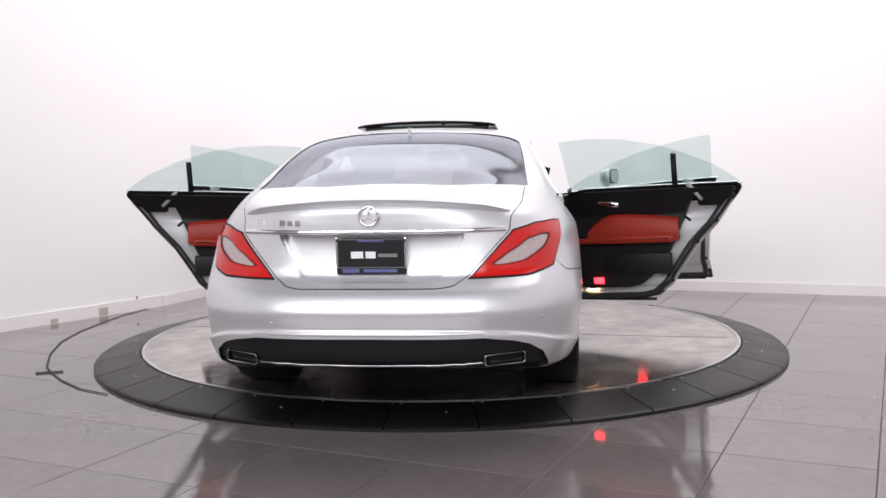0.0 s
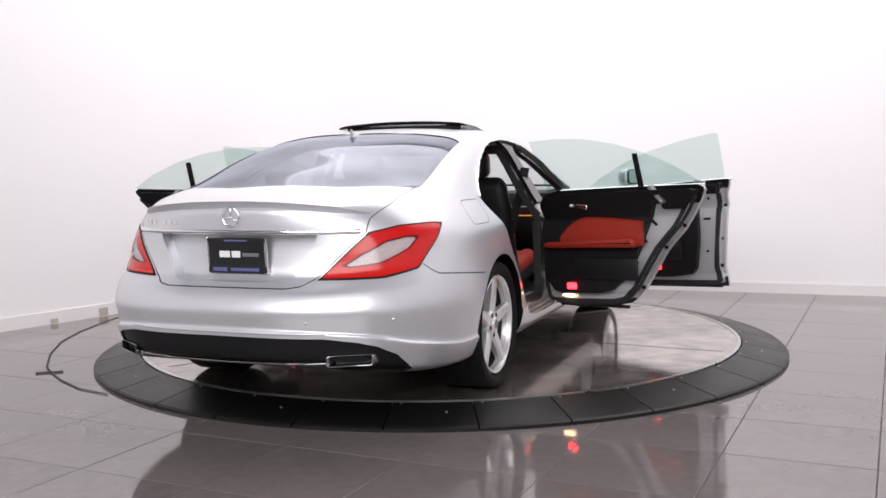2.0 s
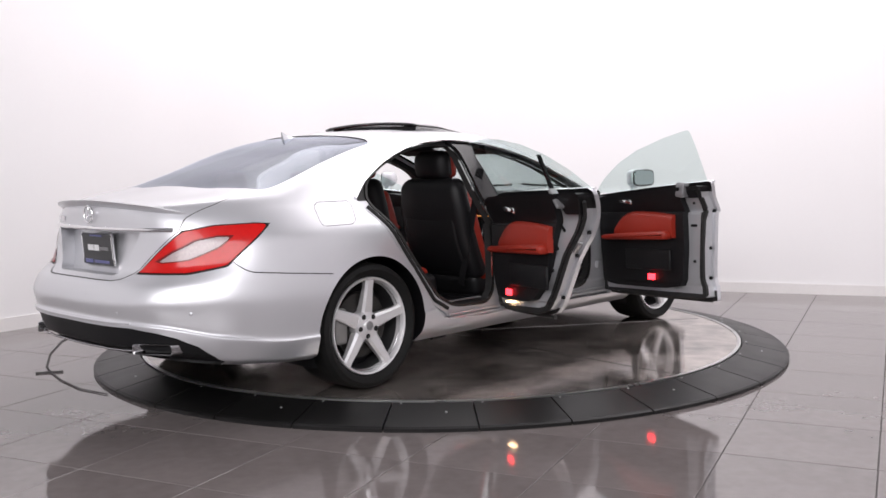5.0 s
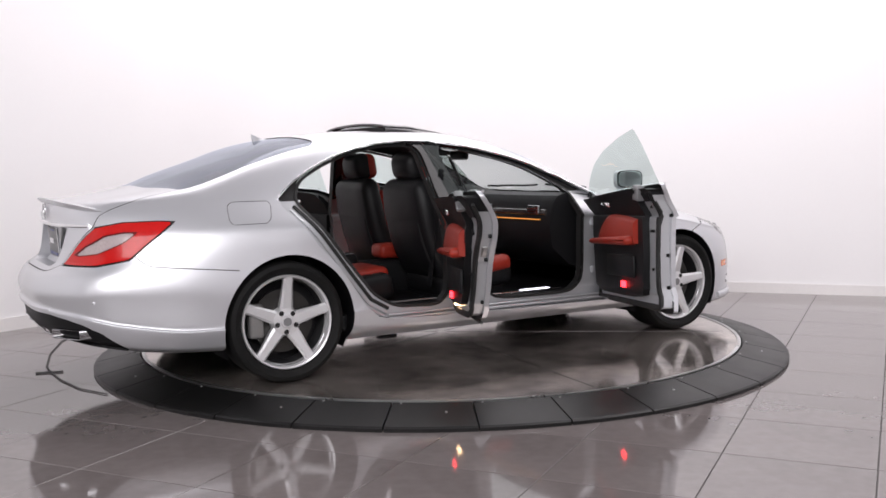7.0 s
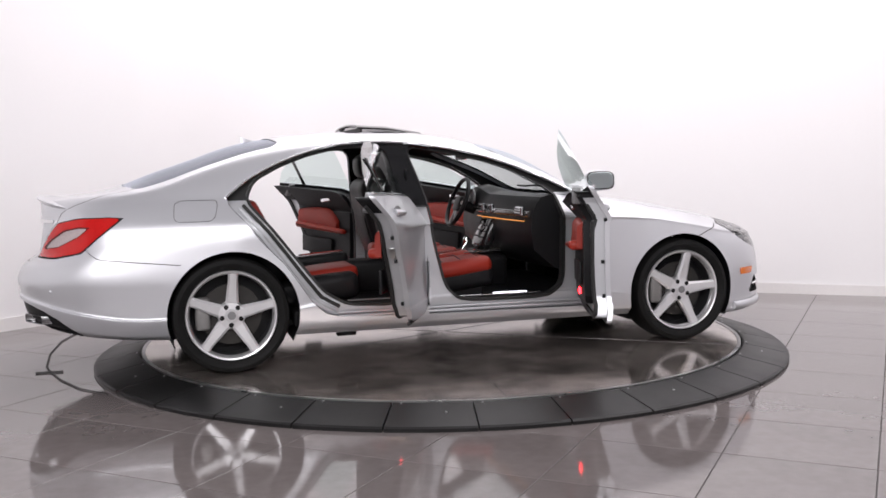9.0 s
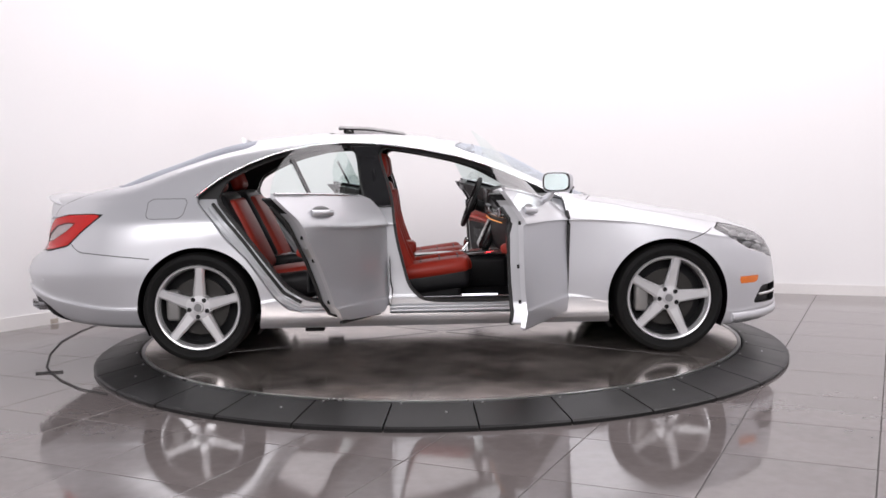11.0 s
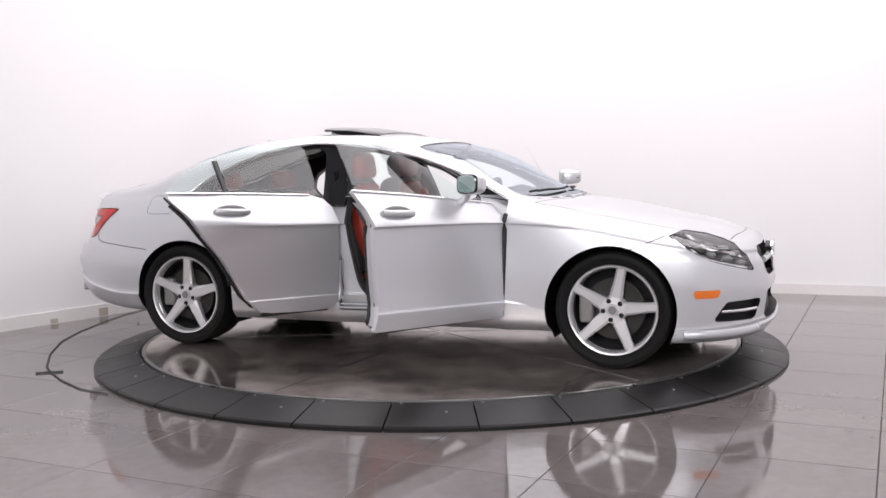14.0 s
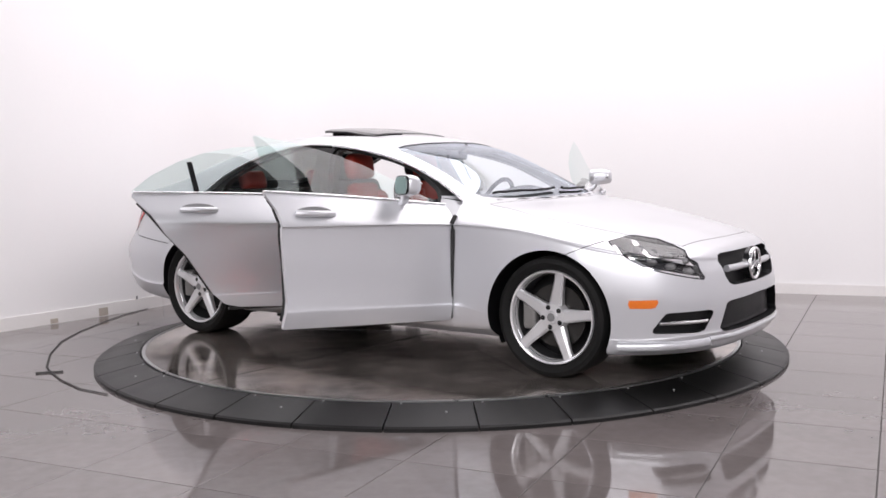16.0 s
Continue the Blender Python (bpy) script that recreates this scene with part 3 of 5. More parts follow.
# outlines in plan (x, half width)
SCREEN = [(1.05, -0.1), (1.03, 0.25), (0.95, 0.52), (0.87, 0.655), (0.82, 0.665), (0.5, 0.618), (0.2, 0.590), (0.145, 0.565), (0.175, 0.39), (0.21, 0.19), (0.22, -0.1)]
REAR_WIN = [(-2.045, -0.1), (-2.03, 0.3), (-1.985, 0.55), (-1.945, 0.655), (-1.91, 0.672), (-1.5, 0.638), (-1.15, 0.600), (-1.11, 0.54), (-1.145, 0.25), (-1.155, -0.1)]
SUNROOF = [(-0.66, -0.1), (-0.66, 0.40), (-0.63, 0.43), (-0.2, 0.43), (-0.17, 0.40), (-0.15, -0.1)]
HOOD = [(1.075, -0.1), (1.055, 0.3), (0.985, 0.60), (0.95, 0.74), (1.29, 0.768), (1.606, 0.715), (1.79, 0.668), (1.92, 0.605), (2.055, 0.555), (2.07, 0.38), (2.095, 0.2), (2.105, -0.1)]
HEADLAMP = [(1.734, 0.753), (1.80, 0.779), (1.921, 0.756), (2.01, 0.728), (2.075, 0.700), (2.143, 0.632), (2.180, 0.560), (2.178, 0.545), (2.087, 0.575), (1.97, 0.611), (1.864, 0.669)]
TAIL_LAMP = [(-2.00, 0.906), (-2.08, 0.912), (-2.25, 0.907), (-2.386, 0.878), (-2.47, 0.775), (-2.56, 0.69), (-2.56, 0.676), (-2.386, 0.680), (-2.235, 0.712), (-2.148, 0.79)]
TAIL_CORE = [(-2.18, 0.856), (-2.25, 0.857), (-2.33, 0.840), (-2.41, 0.785), (-2.455, 0.737), (-2.44, 0.728), (-2.365, 0.742), (-2.25, 0.80)]
FUEL = [(-1.735, 0.90), (-1.72, 0.873), (-1.53, 0.875), (-1.505, 0.90), (-1.488, 0.97), (-1.50, 0.995), (-1.70, 0.995), (-1.73, 0.975)]
# outlines seen from behind or in front (half width, z)
LID = [(-0.1, 0.643), (0.31, 0.643), (0.37, 0.652), (0.43, 0.69), (0.605, 0.880), (0.61, 0.94), (0.655, 1.0), (0.665, 1.12), (-0.1, 1.12)]
NICHE = [(-0.1, 0.665), (0.27, 0.665), (0.31, 0.68), (0.415, 0.868), (0.41, 0.878), (-0.1, 0.878)]
DIFFUSER = [(-0.1, 0.438), (0.5, 0.435), (0.62, 0.415), (0.69, 0.390), (0.745, 0.345), (0.765, 0.29), (0.765, 0.1), (-0.1, 0.1)]
GRILLE = [(-0.1, 0.672), (0.36, 0.670), (0.40, 0.66), (0.41, 0.63), (0.40, 0.55), (0.37, 0.512), (0.33, 0.497), (-0.1, 0.487)]
INTAKE = [(-0.1, 0.425), (0.38, 0.42), (0.42, 0.41), (0.485, 0.285), (0.46, 0.262), (-0.1, 0.255)]
SIDE_INTAKE = [(1.985, 0.288), (2.00, 0.31), (2.045, 0.378), (2.06, 0.386), (2.205, 0.389), (2.218, 0.375), (2.190, 0.285), (2.17, 0.275), (2.0, 0.278)]


def arch(sh, cx, r=0.372, cz=0.33):
    return np.hypot(sh.v[:, 0] - cx, sh.v[:, 2] - cz) - r


def both(name, sh, material, parent, label=""):
    return sheet_part(name, sh.join(sh.mirror()), material, parent, label)


def side_y(x, z):
    """Half width of the closed body at (x, z) on its flank."""
    d = (HALF.v[:, 0] - x) ** 2 + (HALF.v[:, 2] - z) ** 2 + np.where(HALF.v[:, 1] > -0.3, 1.0, 0.0)
    i = np.argsort(d)[:3]
    return float(HALF.v[i, 1].mean())


def end_x(y, z, rear=True):
    """Where the body's tail or nose lies at half width y and height z."""
    s = HALF.v[:, 0] < -1.6 if rear else HALF.v[:, 0] > 1.6
    v = HALF.v[s]
    i = np.argsort((v[:, 1] + abs(y)) ** 2 + (v[:, 2] - z) ** 2)[:3]
    return float(v[i, 0].mean())


def tail_field(sh):
    """Outline of the tail lamp: its side view, kept off the trunk lid."""
    return np.maximum(xz(sh, TAIL_LAMP), 0.007 - yz(sh, LID))


car = tagged(new("car"), "silver four-door sedan with all four doors open on the turntable", "car")
shell = HALF
for cx in (HUB - 0.012, -HUB + 0.015):
    shell = shell.cut(arch(shell, cx))[1]
win_s, shell = shell.cut(np.maximum(xy(shell, SCREEN), 0.9 - shell.v[:, 2]))
win_r, shell = shell.cut(np.maximum(xy(shell, REAR_WIN), 0.95 - shell.v[:, 2]))
roof_hole, shell = shell.cut(np.maximum(xy(shell, SUNROOF), 1.2 - shell.v[:, 2]))
lamp_h, shell = shell.cut(xz(shell, HEADLAMP))
lamp_t, shell = shell.cut(tail_field(shell))
doors_area, shell = shell.cut(np.minimum.reduce([xz(shell, DOOR_F), xz(shell, WIN_F), xz(shell, DOOR_R), xz(shell, WIN_R)]) - 0.003)
diffuser, shell = shell.cut(np.maximum(yz(shell, DIFFUSER), shell.v[:, 0] + 2.25))
grille_area, shell = shell.cut(np.maximum(yz(shell, GRILLE), 1.9 - shell.v[:, 0]))
intake_area, shell = shell.cut(np.maximum(yz(shell, INTAKE), 1.9 - shell.v[:, 0]))
side_intake, shell = shell.cut(xz(shell, SIDE_INTAKE))
niche, shell = shell.cut(np.maximum(yz(shell, NICHE), shell.v[:, 0] + 2.2))
gaps = []


def gap(sh, field, x0, x1, z0, z1, w=0.005):
    """Cuts a narrow joint along the zero line of field inside a window of the side view; its dark bottom lies 8 mm deep."""
    v = sh.v
    zone, other = sh.cut(np.maximum.reduce([x0 - v[:, 0], v[:, 0] - x1, z0 - v[:, 2], v[:, 2] - z1]))
    low, high = zone.cut(field(zone) - w / 2)
    below, band = low.cut(field(low) + w / 2)
    if len(band.t):
        gaps.append(band.push(-0.008))
    return other.join(high).join(below)


hood, shell = shell.cut(np.maximum(xy(shell, HOOD), 0.66 - shell.v[:, 2]))
hood_in = hood.cut(np.maximum(xy(hood, HOOD), 0.66 - hood.v[:, 2]) + 0.005)[0]
gaps.append(hood.push(-0.010))
lid, shell = shell.cut(np.maximum(yz(shell, LID), shell.v[:, 0] + 1.9))
gaps.append(lid.push(-0.010))
lid_in = lid.cut(np.maximum(yz(lid, LID), lid.v[:, 0] + 1.9) + 0.004)[0]
flap, shell = shell.cut(xz(shell, FUEL))
gaps.append(flap.push(-0.008))
flap_in = flap.cut(xz(flap, FUEL) + 0.003)[0]
# rear bumper joint along the flank, front bumper joint from the lamp to the arch
def rear_joint(sh):
    v = sh.v
    return v[:, 2] - (0.628 + 0.0985 * (-1.612 - v[:, 0]) + 0.045 * np.clip((-2.13 - v[:, 0]) / 0.08, 0, 1.2) ** 2)


def front_joint(sh):
    v = sh.v
    return v[:, 2] - (0.752 - 0.40 * (1.715 - v[:, 0]))


shell = gap(shell, rear_joint, -2.22, -1.70, 0.62, 0.80)
shell = gap(shell, front_joint, 1.50, 1.72, 0.62, 0.80)
both("body", shell, "silver", car, "silver metallic painted body shell")
both("hood", hood_in, "silver", car)
trunk_lid = both("trunk_lid", lid_in, "silver", car)
niche_in = niche.shift(dx=0.068)
both("plate_niche", niche_in.join(niche.skirt(niche_in, lambda v: v[:, 1] < -1e-4).flip()), "silver", trunk_lid)
sheet_part("fuel_flap", flap_in, "silver", car)
sheet_part("flank_panel", flap_in.mirror(), "silver", car)
for g in gaps:
    sheet_part("panel_gap", g, "seal", car)
    sheet_part("panel_gap", g.mirror(), "seal", car)

both("windscreen", win_s.push(-0.004), "screen", car, "clear windscreen")
both("rear_window", win_r.push(-0.004), "rear_glass", car, "dark tinted rear window")
both("diffuser", diffuser.push(-0.015).join(diffuser.skirt(diffuser.push(-0.015), lambda v: v[:, 1] < -1e-4)), "black_plastic", car, "black rear bumper insert")
for s in (lamp_t, lamp_t.mirror()):
    mir = s is not lamp_t
    core, rest = lamp_t.cut(xz(lamp_t, TAIL_CORE))
    rest = rest.cut(tail_field(rest) + 0.007)[0].push(0.004)
    line, inside = core.cut(-(xz(core, TAIL_CORE) + 0.006))
    core, line = inside.push(-0.002), line.push(0.002)
    edge = lamp_t.push(-0.008)
    if mir:
        rest, core, edge, line = rest.mirror(), core.mirror(), edge.mirror(), line.mirror()
    tl = sheet_part("tail_light", rest, "red_lens", car, "red tail light with a pale inner lens")
    sheet_part("inner_lens", core, "smoke_lens", tl, "pale reversing lens")
    sheet_part("seal", edge, "seal", tl)
    sheet_part("light_guide", line, "dark_red", tl, "dark outline of the inner lens")
for mir in (False, True):
    m1 = (lambda q: q.mirror()) if mir else (lambda q: q)
    deep = lamp_h.push(-0.05)
    hl = sheet_part("headlight", m1(deep.join(lamp_h.skirt(deep).flip())), "lamp_grey", car, "clear headlight with dark housing")
    sheet_part("lens", m1(lamp_h.cut(xz(lamp_h, HEADLAMP) + 0.004)[0]), "lens_clear", hl, "clear lens")
    for f0, f1, mt in ((0.008, 0.011, "chrome"), (0.060, 0.070, "chrome")):
        v = lamp_h.v
        low = np.interp(v[:, 0], [1.734, 1.864, 1.97, 2.087, 2.178], [0.753, 0.669, 0.611, 0.575, 0.545])
        if f0 < 0.05:
            band = lamp_h.cut(v[:, 2] - low - 0.020)[0]
            lw = np.interp(band.v[:, 0], [1.734, 1.864, 1.97, 2.087, 2.178], [0.753, 0.669, 0.611, 0.575, 0.545])
            band = band.cut(lw + 0.010 - band.v[:, 2])[0].push(-0.020)
        else:
            band = lamp_h.cut(np.maximum(v[:, 2] - low - 0.080, 1.80 - v[:, 0]))[0]
            lw = np.interp(band.v[:, 0], [1.734, 1.864, 1.97, 2.087, 2.178], [0.753, 0.669, 0.611, 0.575, 0.545])
            band = band.cut(lw + 0.068 - band.v[:, 2])[0].push(-0.016)
        if len(band.t):
            sheet_part("light_bar", m1(band), mt, hl, "bright light strip")
    for k, (lx, lz) in enumerate(((1.89, 0.712), (1.96, 0.695), (2.03, 0.675), (2.09, 0.645), (1.97, 0.645), (2.05, 0.620), (2.12, 0.592))):
        ly = side_y(lx, lz) + 0.038
        bm = bmesh.new()
        bmesh.ops.create_uvsphere(bm, u_segments=14, v_segments=8, radius=0.024)
        bmesh.ops.transform(bm, matrix=pose(lx - 0.01, ly if not mir else -ly, lz) @ Matrix.Diagonal((1.3, 0.6, 0.8, 1)), verts=bm.verts)
        part("projector", bm, "grey_trim", hl, "", smooth_angle=60)

# grille, intakes
gd = grille_area.shift(dx=-0.06)
grille = both("grille", gd.join(grille_area.skirt(gd, lambda v: v[:, 1] < -1e-4).flip()), "black_plastic", car, "black grille with a silver bar and badge")
it = intake_area.shift(dx=-0.05)
both("lower_intake", it.join(intake_area.skirt(it, lambda v: v[:, 1] < -1e-4).flip()), "black_plastic", car, "black lower air intake")
for mir in (False, True):
    si = side_intake.push(-0.035)
    si = si.join(side_intake.skirt(si).flip())
    o = sheet_part("side_intake", si.mirror() if mir else si, "black_plastic", car, "black side intake with a light strip")
    n = 9
    pts = [(x, (side_y(x, 0.335) + 0.004) * (-1 if mir else 1), 0.332) for x in np.linspace(2.02, 2.195, n)]
    part("daytime_light", tube(pts, 0.010, 8), "chrome", o, "bright daytime running light strip", smooth_angle=60)


def nose_bar(z, half, size, mat_name, parent, name, out=0.0, seg=17, label=""):
    pts = []
    for y in np.linspace(-half, half, seg):
        pts.append((end_x(y, z, False) + out, y, z))
    return part(name, tube(pts, size, 10), mat_name, parent, label, smooth_angle=60)


nose_bar(0.585, 0.345, 0.019, "silver", grille, "cross_bar", -0.012, label="silver grille bar")
# badge: a ring with three arms
badge_x = end_x(0, 0.585, False) + 0.010
ring_bm = bmesh.new()


def ring_x(R, r, x, z, bm, seg=36):
    rr = [[bm.verts.new((x + r * math.sin(b), (R + r * math.cos(b)) * math.cos(a), z + (R + r * math.cos(b)) * math.sin(a)))
           for b in (2 * math.pi * k / 8 for k in range(8))] for a in (2 * math.pi * i / seg for i in range(seg))]
    for i in range(seg):
        p, q = rr[i], rr[(i + 1) % seg]
        for k in range(8):
            bm.faces.new((p[k], q[k], q[(k + 1) % 8], p[(k + 1) % 8]))
    bmesh.ops.recalc_face_normals(bm, faces=bm.faces)
    return bm


def badge(x, z, R, parent, dark=True):
    bm = ring_x(R, R * 0.13, x, z, bmesh.new())
    for k in range(3):
        a = 90 + 120 * k
        tri = rbox((R * 0.12, R * 0.95, R * 0.15), (x, 0.5 * R * math.cos(radians(a)), z + 0.5 * R * math.sin(radians(a))), 0.003, (a, 0, 0), 1)
        tmp = bpy.data.meshes.new("tmp")
        tri.to_mesh(tmp)
        tri.free()
        bm.from_mesh(tmp)
        bpy.data.meshes.remove(tmp)
    b = part("badge", bm, "chrome", parent, "round chrome badge", smooth_angle=50)
    if dark:
        lb = lathe([(0.001, 0), (R * 0.98, 0), (R * 1.0, 0.02), (R * 1.05, 0.03)], 36)
        bmesh.ops.transform(lb, matrix=pose(x + (-0.008 if x > 0 else 0.008), 0, z, 0, 0, -90 if x < 0 else 90), verts=lb.verts)
        part("badge_back", lb, "gloss_black" if x > 0 else "silver", parent, smooth_angle=50)


badge(badge_x, 0.585, 0.085, grille)
badge(end_x(0, 0.955) - 0.012, 0.955, 0.042, trunk_lid, False)

# ---- inside of the shell ----
inner = HALF.cut(np.maximum.reduce([0.24 - HALF.v[:, 2], HALF.v[:, 0] - 1.06, -2.12 - HALF.v[:, 0]]))[0].push(-0.03)
for cx in (HUB - 0.012, -HUB + 0.015):
    inner = inner.cut(arch(inner, cx, 0.40))[1]
inner = inner.cut(np.maximum(xy(inner, SCREEN) - 0.0, 0.9 - inner.v[:, 2]))[1]
inner = inner.cut(np.maximum(xy(inner, REAR_WIN), 0.95 - inner.v[:, 2]))[1]
inner = inner.cut(np.maximum(xy(inner, SUNROOF), 1.2 - inner.v[:, 2]))[1]
inner = inner.cut(np.minimum.reduce([xz(inner, DOOR_F), xz(inner, WIN_F), xz(inner, DOOR_R), xz(inner, WIN_R)]))[1].flip()
both("headliner", inner, "headliner", car, "dark cloth headliner and inner trim")

# jambs in the door openings
DEPTH = 0.055
for mir in (False, True):
    m1 = (lambda q: q.mirror()) if mir else (lambda q: q)
    back = doors_area.shift(dy=DEPTH)
    apf = np.minimum(xz(back, AP_F), xz(back, AP_R))
    hole, frame_ = back.cut(apf)
    seal_band, metal = frame_.cut(np.minimum(xz(frame_, AP_F), xz(frame_, AP_R)) - 0.016)
    pill, metal = metal.cut(np.maximum.reduce([0.93 - metal.v[:, 2], np.abs(metal.v[:, 0] + 0.36) - 0.17]))
    upper, metal = metal.cut(np.maximum(0.985 - metal.v[:, 2], -9.0))
    walls = doors_area.skirt(back).flip()
    o = sheet_part("door_jamb", m1(metal.join(walls)), "jamb", car, "silver painted door jambs and sill")
    lip = hole.skirt(hole.shift(dy=0.05)).flip()
    sheet_part("door_seal", m1(seal_band.shift(dy=-0.008).join(lip).join(upper)), "seal", o, "black rubber seal")
    sheet_part("pillar_cover", m1(pill.shift(dy=-0.035).solid(0.02)), "gloss_black", o, "gloss black pillar cover")

# pressed ridges and a seal round the rear edge of the rear door opening
EDGE_R = [(-1.335, 0.965), (-1.20, 0.81), (-1.11, 0.69), (-1.02, 0.565), (-0.91, 0.42), (-0.78, 0.345)]
for sgn in (-1, 1):
    for off, rad, mt in ((0.012, 0.011, "seal"), (0.040, 0.010, "jamb"), (0.066, 0.008, "jamb")):
        pts = []
        for (xa, za), (xb, zb) in zip(EDGE_R, EDGE_R[1:]):
            for k in range(5):
                x, z = xa + (xb - xa) * k / 5, za + (zb - za) * k / 5
                L = math.hypot(xb - xa, zb - za)
                x, z = x + off * (zb - za) / L, z - off * (xb - xa) / L
                pts.append((x, -sgn * (side_y(x, z) + DEPTH - 0.004), z))
        part("opening_seal" if mt == "seal" else "jamb_ridge", tube(pts, rad, 8), mt, car, "black rubber opening seal" if mt == "seal" else "silver pressed ridge", smooth_angle=60)

# chrome strip over the side windows
for sgn in (-1, 1):
    top = [(-1.445, 1.002), (-1.30, 1.110), (-1.12, 1.200), (-0.95, 1.260), (-0.75, 1.303), (-0.55, 1.318), (-0.345, 1.311), (-0.1, 1.277), (0.17, 1.220), (0.35, 1.162), (0.576, 1.067), (0.805, 0.956)]
    fz = curve1(top)
    pts = []
    for x in np.linspace(-1.445, 0.80, 60):
        z = float(fz(x)) + 0.002
        pts.append((x, -sgn * (side_y(x, z) - 0.001), z))
    part("window_trim", tube(pts, 0.0075, 8), "chrome", car, "thin chrome window strip", smooth_angle=60)

# black rod standing in for the shaded gap between the fender and the front door
for sgn in (-1, 1):
    pts = []
    for z in np.linspace(0.285, 0.875, 16):
        x = float(np.interp(z, [0.272, 0.45, 0.80, 0.938], [0.785, 0.795, 0.810, 0.803]))
        pts.append((x + 0.006, -sgn * (side_y(x, z) - 0.002), z))
    part("hinge_gap", tube(pts, 0.0135, 8), "seal", car, "black strip standing in for the shaded gap at the door hinge", smooth_angle=60)

# ---- doors ----


def lean(x, z, deg):
    """Lifts the free end of a door that is hung at (x, z)."""
    return pose(x, 0, z) @ pose(0, 0, 0, 0, deg, 0) @ pose(-x, 0, -z)


def hinge(x, y, deg):
    return pose(x, y, 0) @ pose(0, 0, 0, 0, 0, deg) @ pose(-x, -y, 0)


def add_box(parent, name, material, sgn, size, at, r=0.01, rot=(0, 0, 0), label="", seg=2, shear=None):
    """Rounded box in the right-hand door's space, mirrored for the other side."""
    x, y, z = at
    rx, ry, rz = rot
    bm = rbox(size, (x, y if sgn < 0 else -y, z), r, (rx if sgn < 0 else -rx, ry, rz if sgn < 0 else -rz), seg, shear=shear)
    return part(name, bm, material, parent, label, smooth_angle=50)


def mirror_shell(x, y, z, sgn):
    """Wing mirror housing: a rounded shell, cut flat behind the glass."""
    bm = bmesh.new()
    bmesh.ops.create_uvsphere(bm, u_segments=28, v_segments=16, radius=1.0)
    for v in bm.verts:
        c = v.co
        k = (abs(c.x) ** 2.2 + abs(c.y) ** 4.5 + abs(c.z) ** 4.0) ** -0.25
        c = c * min(k, 1.35)
        out = 1.0 - 0.12 * max(0.0, c.y)
        v.co = Vector((max(c.x * 0.066, -0.034), c.y * 0.086, c.z * 0.060 * out))
    bmesh.ops.transform(bm, matrix=pose(x, y, z, 0, 0, -6 if sgn < 0 else 6) @ Matrix.Diagonal((1, -sgn * -1, 1, 1)), verts=bm.verts)
    bmesh.ops.recalc_face_normals(bm, faces=bm.faces)
    return bm


def oval_plate(hy, hz, thick, m):
    """Flat plate with a rounded-oblong outline, facing along x."""
    bm = bmesh.new()
    rings = [[bm.verts.new((dx, k * hy * math.copysign(abs(math.cos(a)) ** 0.5, math.cos(a)), k * hz * math.copysign(abs(math.sin(a)) ** 0.5, math.sin(a))))
              for a in (2 * math.pi * i / 32 for i in range(32))] for dx, k in ((-thick / 2, 0.97), (-thick / 4, 1.0), (thick / 2, 1.0))]
    for p, q in zip(rings, rings[1:]):
        for i in range(32):
            bm.faces.new((p[i], p[(i + 1) % 32], q[(i + 1) % 32], q[i]))
    bm.faces.new(rings[0])
    bm.faces.new(rings[-1])
    bmesh.ops.recalc_face_normals(bm, faces=bm.faces)
    bmesh.ops.transform(bm, matrix=m, verts=bm.verts)
    return bm


